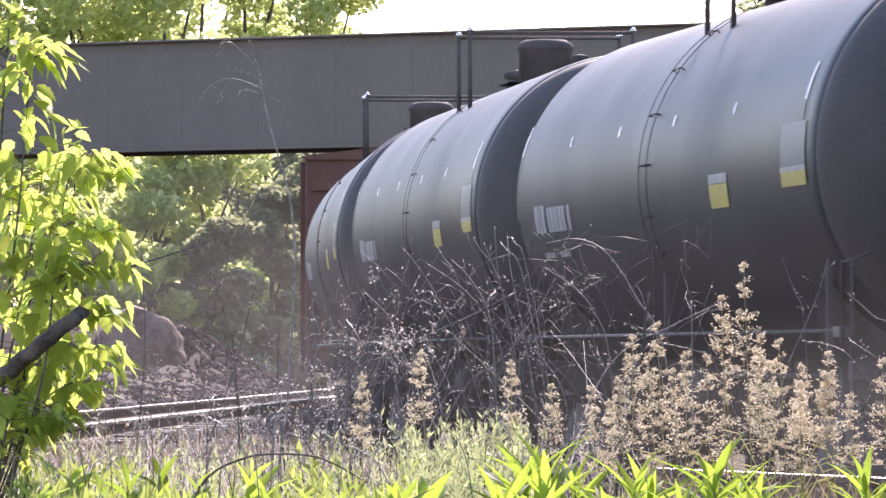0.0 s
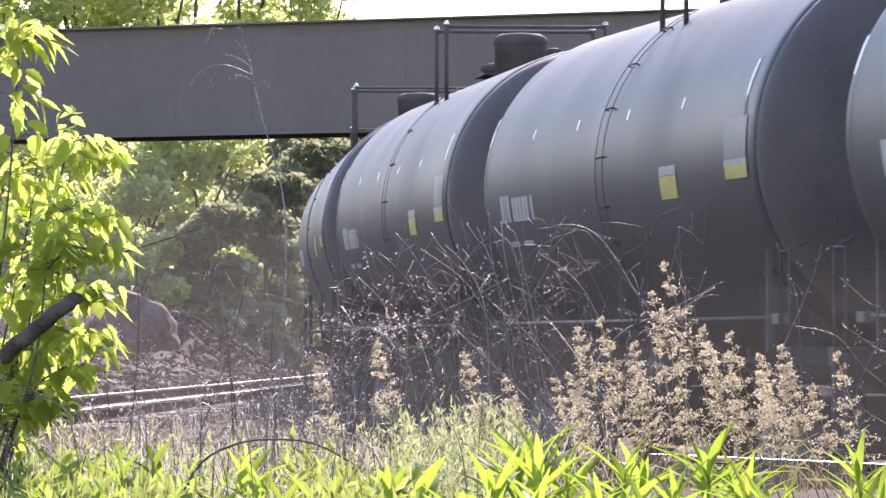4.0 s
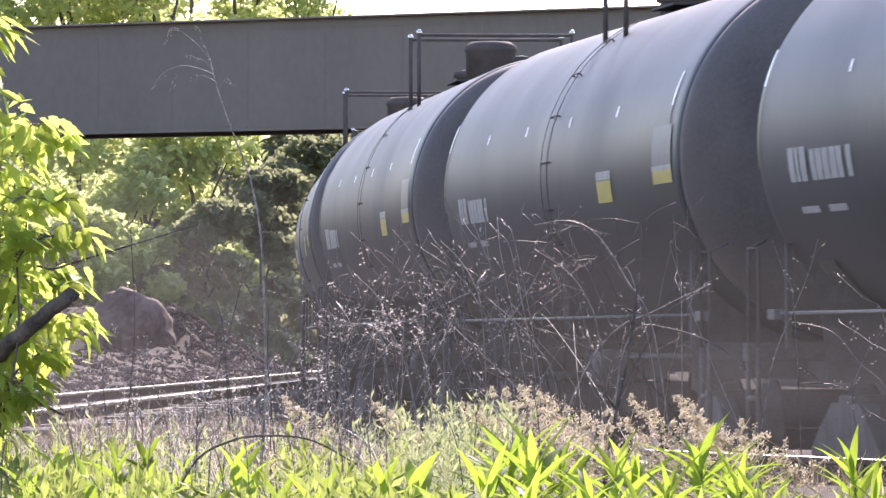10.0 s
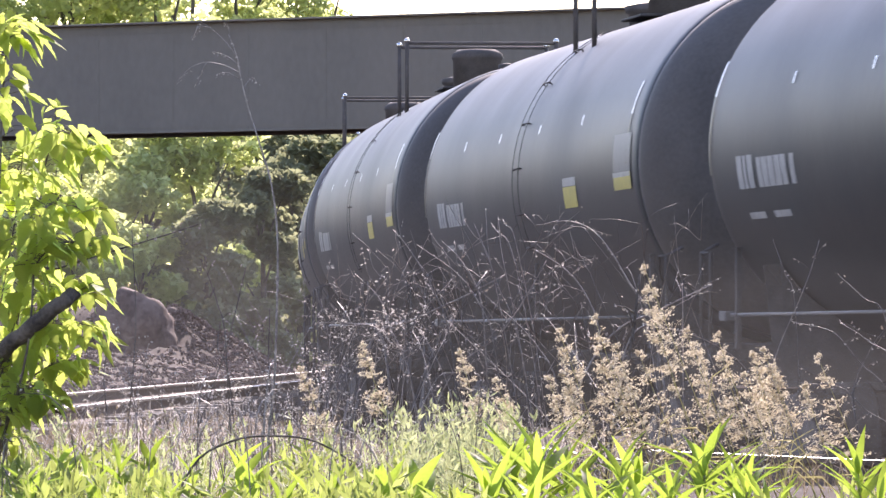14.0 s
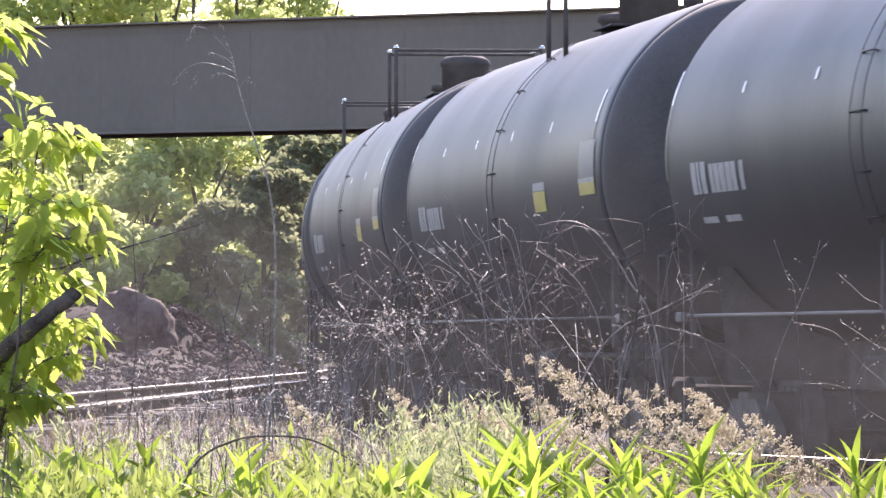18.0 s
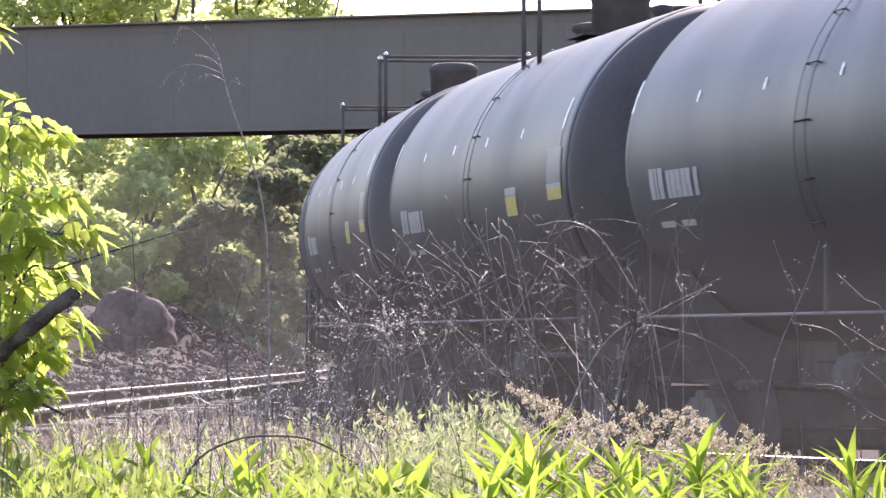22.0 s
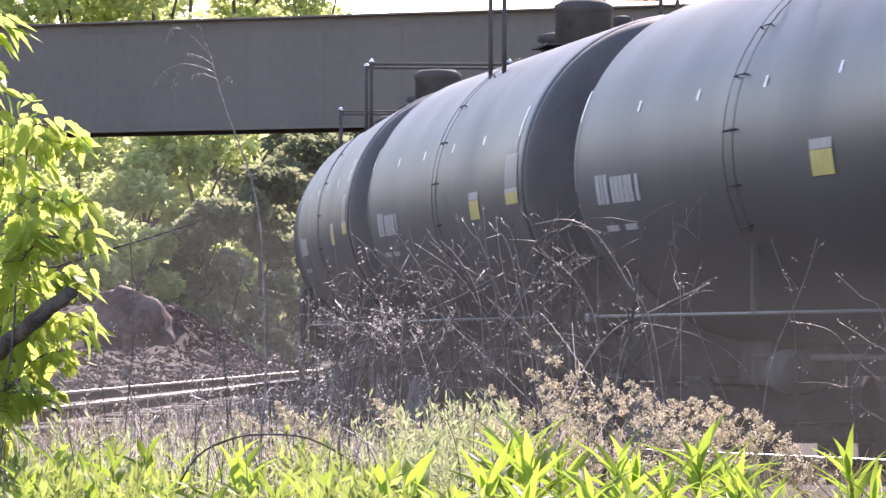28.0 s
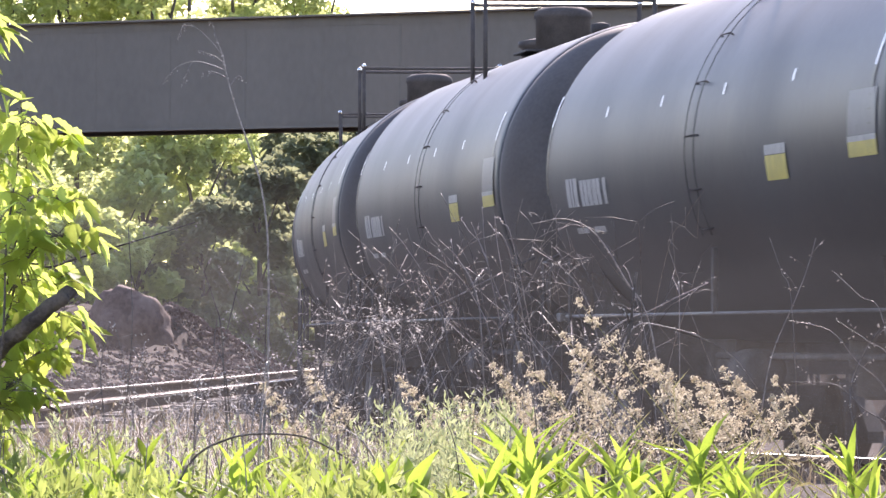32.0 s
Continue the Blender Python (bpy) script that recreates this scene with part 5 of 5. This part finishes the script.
def scatter_weeds(name, label, mat, count, area, height, leaf, per=14, flop=0.5):
    """Small leafy weeds: little pointed leaves turned every way along hidden stems."""
    vs, fs = [], []
    for _ in range(count):
        x0, y0 = area()
        h = height * random.uniform(0.5, 1.15)
        tx, ty = random.gauss(0, flop * h * 0.5), random.gauss(0, flop * h * 0.5)
        z0 = ground_z(x0, y0)
        for _ in range(per):
            f = random.uniform(0.15, 1.0)
            at = Vector((x0 + tx * f * f, y0 + ty * f * f, z0 + h * f))
            a, up = random.uniform(0, 6.28), random.uniform(-0.2, 1.1) + 0.5 * f
            n = leaf * random.uniform(0.5, 1.2)
            d = Vector((math.cos(a) * math.cos(up), math.sin(a) * math.cos(up), math.sin(up)))
            s = d.cross(Vector((random.uniform(-1, 1), random.uniform(-1, 1), 1))).normalized() * n * random.uniform(0.08, 0.16)
            b = len(vs)
            vs += [tuple(at), tuple(at + d * n * 0.45 + s), tuple(at + d * n), tuple(at + d * n * 0.45 - s)]
            fs.append((b, b + 1, b + 2, b + 3))
        b = len(vs)
        vs += [(x0 - 0.002, y0, z0 - 0.01), (x0 + 0.002, y0, z0 - 0.01), (x0 + tx, y0 + ty, z0 + h)]
        fs.append((b, b + 1, b + 2))
    tagged(new(name, flat_mesh(name, vs, fs, mat)), label, "weeds", kind="stuff")


scatter_blades("meadow_grass", "short fresh green grass in the verge", L_GRASS, 95, clumps(45, 16.6, 21, -1.4, 1.4, 0.09), 0.13, 0.0045, dry_bend=1.4)
scatter_blades("straw_litter", "pale dry straw lying among the green weeds", L_SEED, 170, clumps(80, 16.8, 22, -1.4, 0.2, 0.12), 0.12, 0.0026, dry_bend=2.4)
scatter_weeds("leafy_weeds", "low leafy green weeds in the verge", L_WEED, 280, clumps(60, 16.8, 21.8, -1.4, -0.1), 0.19, 0.06, 15)
scatter_weeds("small_weeds", "small leafy green weeds between the taller plants", L_WEED, 200, verge(16.8, 19.5, -0.2, 1.4), 0.14, 0.06, 12)
scatter_weeds("feathery_weed", "pale feathery weeds growing in the verge", L_FEATHER, 200, verge(19.8, 22.6, -0.12, 0.24), 0.31, 0.035, 24)
scatter_weeds("pale_weeds", "pale grey-green weeds at the edge of the bank", L_FEATHER, 200, verge(20, 25, -1.35, -0.1), 0.24, 0.035, 16)
scatter_weeds("withered_weeds", "withered grey-brown weeds on the bank", L_BUD, 240, verge(23, 31, -1.1, 0.5), 0.34, 0.018, 12, 0.9)
scatter_weeds("withered_weeds_far", "withered brown weeds below the tracks", L_DRY, 300, verge(30, 44, -1.2, 0.2), 0.22, 0.03, 14, 0.9)
scatter_blades("dead_grass", "matted dead grey-brown grass on the bank", L_DRY, 700, verge(24, 44), 0.17, 0.004, dry_bend=1.8)
scatter_blades("far_dead_grass", "sparse dry grass along the second track", L_DRY, 500, verge(46, 110, -1.3, 0.1), 0.10, 0.010, dry_bend=1.6)


for i in range(70):
    u, w = random.uniform(-1.3, 0.3), random.uniform(-0.36, -0.14)
    du, dw = random.gauss(0, 0.07), random.uniform(-0.02, 0.10)
    build_cane("twig", "thin dry twig lying tangled in the verge", [(u, w - 0.08), (u + du * 0.5, w + dw * 0.3), (u + du, w + dw), (u + du * 1.6, w + dw * 1.1)], random.uniform(18.6, 23), random.uniform(0.0012, 0.0024), 0.0009, random.choice((M_CANE, M_STALK, M_BARK)), 2, 2, 0.04)


# ---- what the wind and the train's draught move ----
GRASS_LEAN = [0, 0, 1, 2, 3, 2, 6, 10, 14, 18, 18, 40, 52, 64, 3, 42, 54, 48, 52, 50, 52, 15, 18, 27, 27, 28, 27, 27, 17, 42, 38, 32, 22,
              15, 10, 38, 47, 25, 39, 25, 64, 50, 50, 46, 56, 54, 46, 48, 30, 44, 40, 44, 46, 50, 52, 46, 48, 52, 45, 58, 64, 50, 42, 38, 35]
LIMB_LEAN = [0, 0.1, 0.1, 0.1, 0.1, 0.1, 0.1, 0.1, 0.1, 0.1, 0.1, 0.1, 0.4, 0.6, 1.3, 4.2, 12.2, 5.9, 7.6, 4.2, 5.9, 8.1, 9, 6.7, 8.4, 7.1, 5.9, 3.6, 1.8, -1, -1.1, -1.3, -1.4,
             -1.5, 3.4, 3.6, 3.6, 3.5, 7, 2.2, 8.7, 9, 9.2, 11.8, 6.7, 9.4, 7.7, 6.2, 2.2, 10.9, 8.1, 5.3, 2.5, -0.3, 2.8, 4.1, 4.5, 2.8, 7, 2.5, 4.3, 7.6, 9.2, 7.4, 5.3]
STALK_LEAN = [-1.6, -1.4, -1.2, -1.4, -1.5, -1.4, -1.3, -1.2, -1.1, -1, -0.3, -0.5, 1.6, 3, 1.5, -0.2, 0.7, 1.4, 1.8, 0.9, 3.5, 3.9, 0, 1.1, 0, -0.9, -1.6, -0.3, 0.2, 1.2, 1, 0.8, 0.6,
              0.4, 0.2, 0.5, 0.9, 0.5, 3.1, 0.7, 4.4, 1.5, 1.1, 1.8, 2.5, -0.3, 0.1, 0.1, -2.1, -0.7, -0.7, -0.7, -0.7, -0.7, 1.8, 2.5, 3.2, 2.2, 1.5, 0.7, 8.8, 5.4, 3.8, 1.5, 1.6]


# ---- dust that the train stirs up, and a haze veil added as thin shells ----
def dust_veil_material(thick):
    """Very thin dust and haze veil: most light passes, a little is scattered; it thins out towards the rim."""
    m = bpy.data.materials.new("airborne_dust_veil")
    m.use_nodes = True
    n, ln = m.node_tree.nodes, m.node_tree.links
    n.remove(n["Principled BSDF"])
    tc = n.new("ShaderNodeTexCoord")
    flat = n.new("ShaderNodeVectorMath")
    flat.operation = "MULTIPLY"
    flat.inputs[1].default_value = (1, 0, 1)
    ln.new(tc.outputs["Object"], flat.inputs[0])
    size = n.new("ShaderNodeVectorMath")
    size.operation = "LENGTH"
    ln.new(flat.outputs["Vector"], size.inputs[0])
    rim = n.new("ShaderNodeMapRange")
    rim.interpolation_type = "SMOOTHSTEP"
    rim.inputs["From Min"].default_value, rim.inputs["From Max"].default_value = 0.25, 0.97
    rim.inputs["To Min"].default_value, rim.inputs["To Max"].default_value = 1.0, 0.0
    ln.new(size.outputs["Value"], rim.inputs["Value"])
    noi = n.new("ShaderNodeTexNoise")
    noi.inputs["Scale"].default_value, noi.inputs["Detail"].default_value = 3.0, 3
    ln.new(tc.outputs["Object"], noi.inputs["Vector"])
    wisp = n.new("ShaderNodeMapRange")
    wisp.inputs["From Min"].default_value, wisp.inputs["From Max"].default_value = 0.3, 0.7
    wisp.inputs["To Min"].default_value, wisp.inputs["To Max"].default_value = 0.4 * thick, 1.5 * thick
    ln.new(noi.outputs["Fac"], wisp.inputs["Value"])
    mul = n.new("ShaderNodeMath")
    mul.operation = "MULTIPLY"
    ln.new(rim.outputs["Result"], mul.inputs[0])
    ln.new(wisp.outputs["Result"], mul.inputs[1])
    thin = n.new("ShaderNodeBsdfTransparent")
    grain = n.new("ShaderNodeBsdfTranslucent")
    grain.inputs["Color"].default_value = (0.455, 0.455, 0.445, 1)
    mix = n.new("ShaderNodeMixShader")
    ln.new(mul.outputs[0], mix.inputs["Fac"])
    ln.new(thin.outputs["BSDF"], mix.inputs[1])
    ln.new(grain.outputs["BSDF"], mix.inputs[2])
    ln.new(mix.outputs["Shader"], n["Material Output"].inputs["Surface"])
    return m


M_DUST_VEIL, M_FAR_VEIL = dust_veil_material(0.021), dust_veil_material(0.021)


def build_dust_veil(seed, mat):
    """One billow of dust and added haze, a lumpy flattened shell of unit half-length."""
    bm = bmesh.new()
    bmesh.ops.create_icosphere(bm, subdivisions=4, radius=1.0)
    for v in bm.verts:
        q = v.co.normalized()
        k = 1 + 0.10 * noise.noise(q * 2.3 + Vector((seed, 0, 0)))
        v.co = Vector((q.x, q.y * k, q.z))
    ob = new("dust_veil_billow", mesh_of(bm, "dust_veil_billow", mat))
    return tagged(ob, "thin grey shell standing in for train dust and a haze veil", "dust", "dust of the train")


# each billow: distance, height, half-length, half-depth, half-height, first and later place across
# the farthest shell is added to veil the trees under the bridge
BILLOWS = [(build_dust_veil(i, (M_DUST_VEIL, M_DUST_VEIL, M_FAR_VEIL)[i]), *row) for i, row in enumerate(((39.0, 0.6, 9.0, 1.2, 1.75, 5.0, 1.2), (72.0, 0.9, 6.5, 3.0, 2.2, -2.0, -8.0), (193.0, 3.0, 12.0, 3.0, 6.5, -7.0, -11.0)))]


def dust_veil_motions():
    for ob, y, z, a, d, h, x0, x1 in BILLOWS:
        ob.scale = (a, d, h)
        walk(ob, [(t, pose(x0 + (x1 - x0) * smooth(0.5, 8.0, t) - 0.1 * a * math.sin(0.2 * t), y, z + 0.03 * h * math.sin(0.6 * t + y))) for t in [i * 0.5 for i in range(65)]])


def plant_motions():
    dust_veil_motions()
    times = [i * 0.5 for i in range(65)]
    for k, (ob, base, gain, bias) in enumerate(GRASS_STEMS):
        walk(ob, [(t, Matrix.Translation(base) @ pose(0, 0, 0, 3 * math.sin(t * 2.1 + k), -(a * gain + 2.5 * math.sin(t * 3.3 + k * 1.7) * (0.3 + a / 40)), 0)) for t, a in zip(times, GRASS_LEAN)])
    for k, limb in enumerate(SAPLING_LIMBS):
        gain = 1.0 + 0.12 * math.sin(k * 2.3)
        walk(limb, [(t, pose(0, 0, 0, 0.6 * math.sin(t * 1.7 + k), -(a * gain + 0.3 * math.sin(t * 2.6 + k * 2)), (1 + 0.3 * a) * math.sin(t * 1.3 + k))) for t, a in zip(times, LIMB_LEAN)])
    walk(tall_stalk, [(t, Matrix.Translation(STALK_FOOT) @ pose(0, 0, 0, 0, -a, 0)) for t, a in zip(times, STALK_LEAN)])
    for k, ob in enumerate(FORBS):
        at = ob.matrix_basis.translation.copy()
        walk(ob, [(t, Matrix.Translation(at) @ pose(0, 0, 0, 1.2 * math.sin(t * 2.3 + k), -(a * 0.06 + 1.0 * math.sin(t * 2.9 + k * 1.3)), 0)) for t, a in zip(times, GRASS_LEAN)])


def motions():
    times = [i * 0.5 for i in range(65)]
    for i, car in enumerate([buffer_car] + TANK_CARS):
        walk(car, [(t, car_pose(train_place(t) + PITCH * (3 - i))) for t in times])
    plant_motions()


motions()
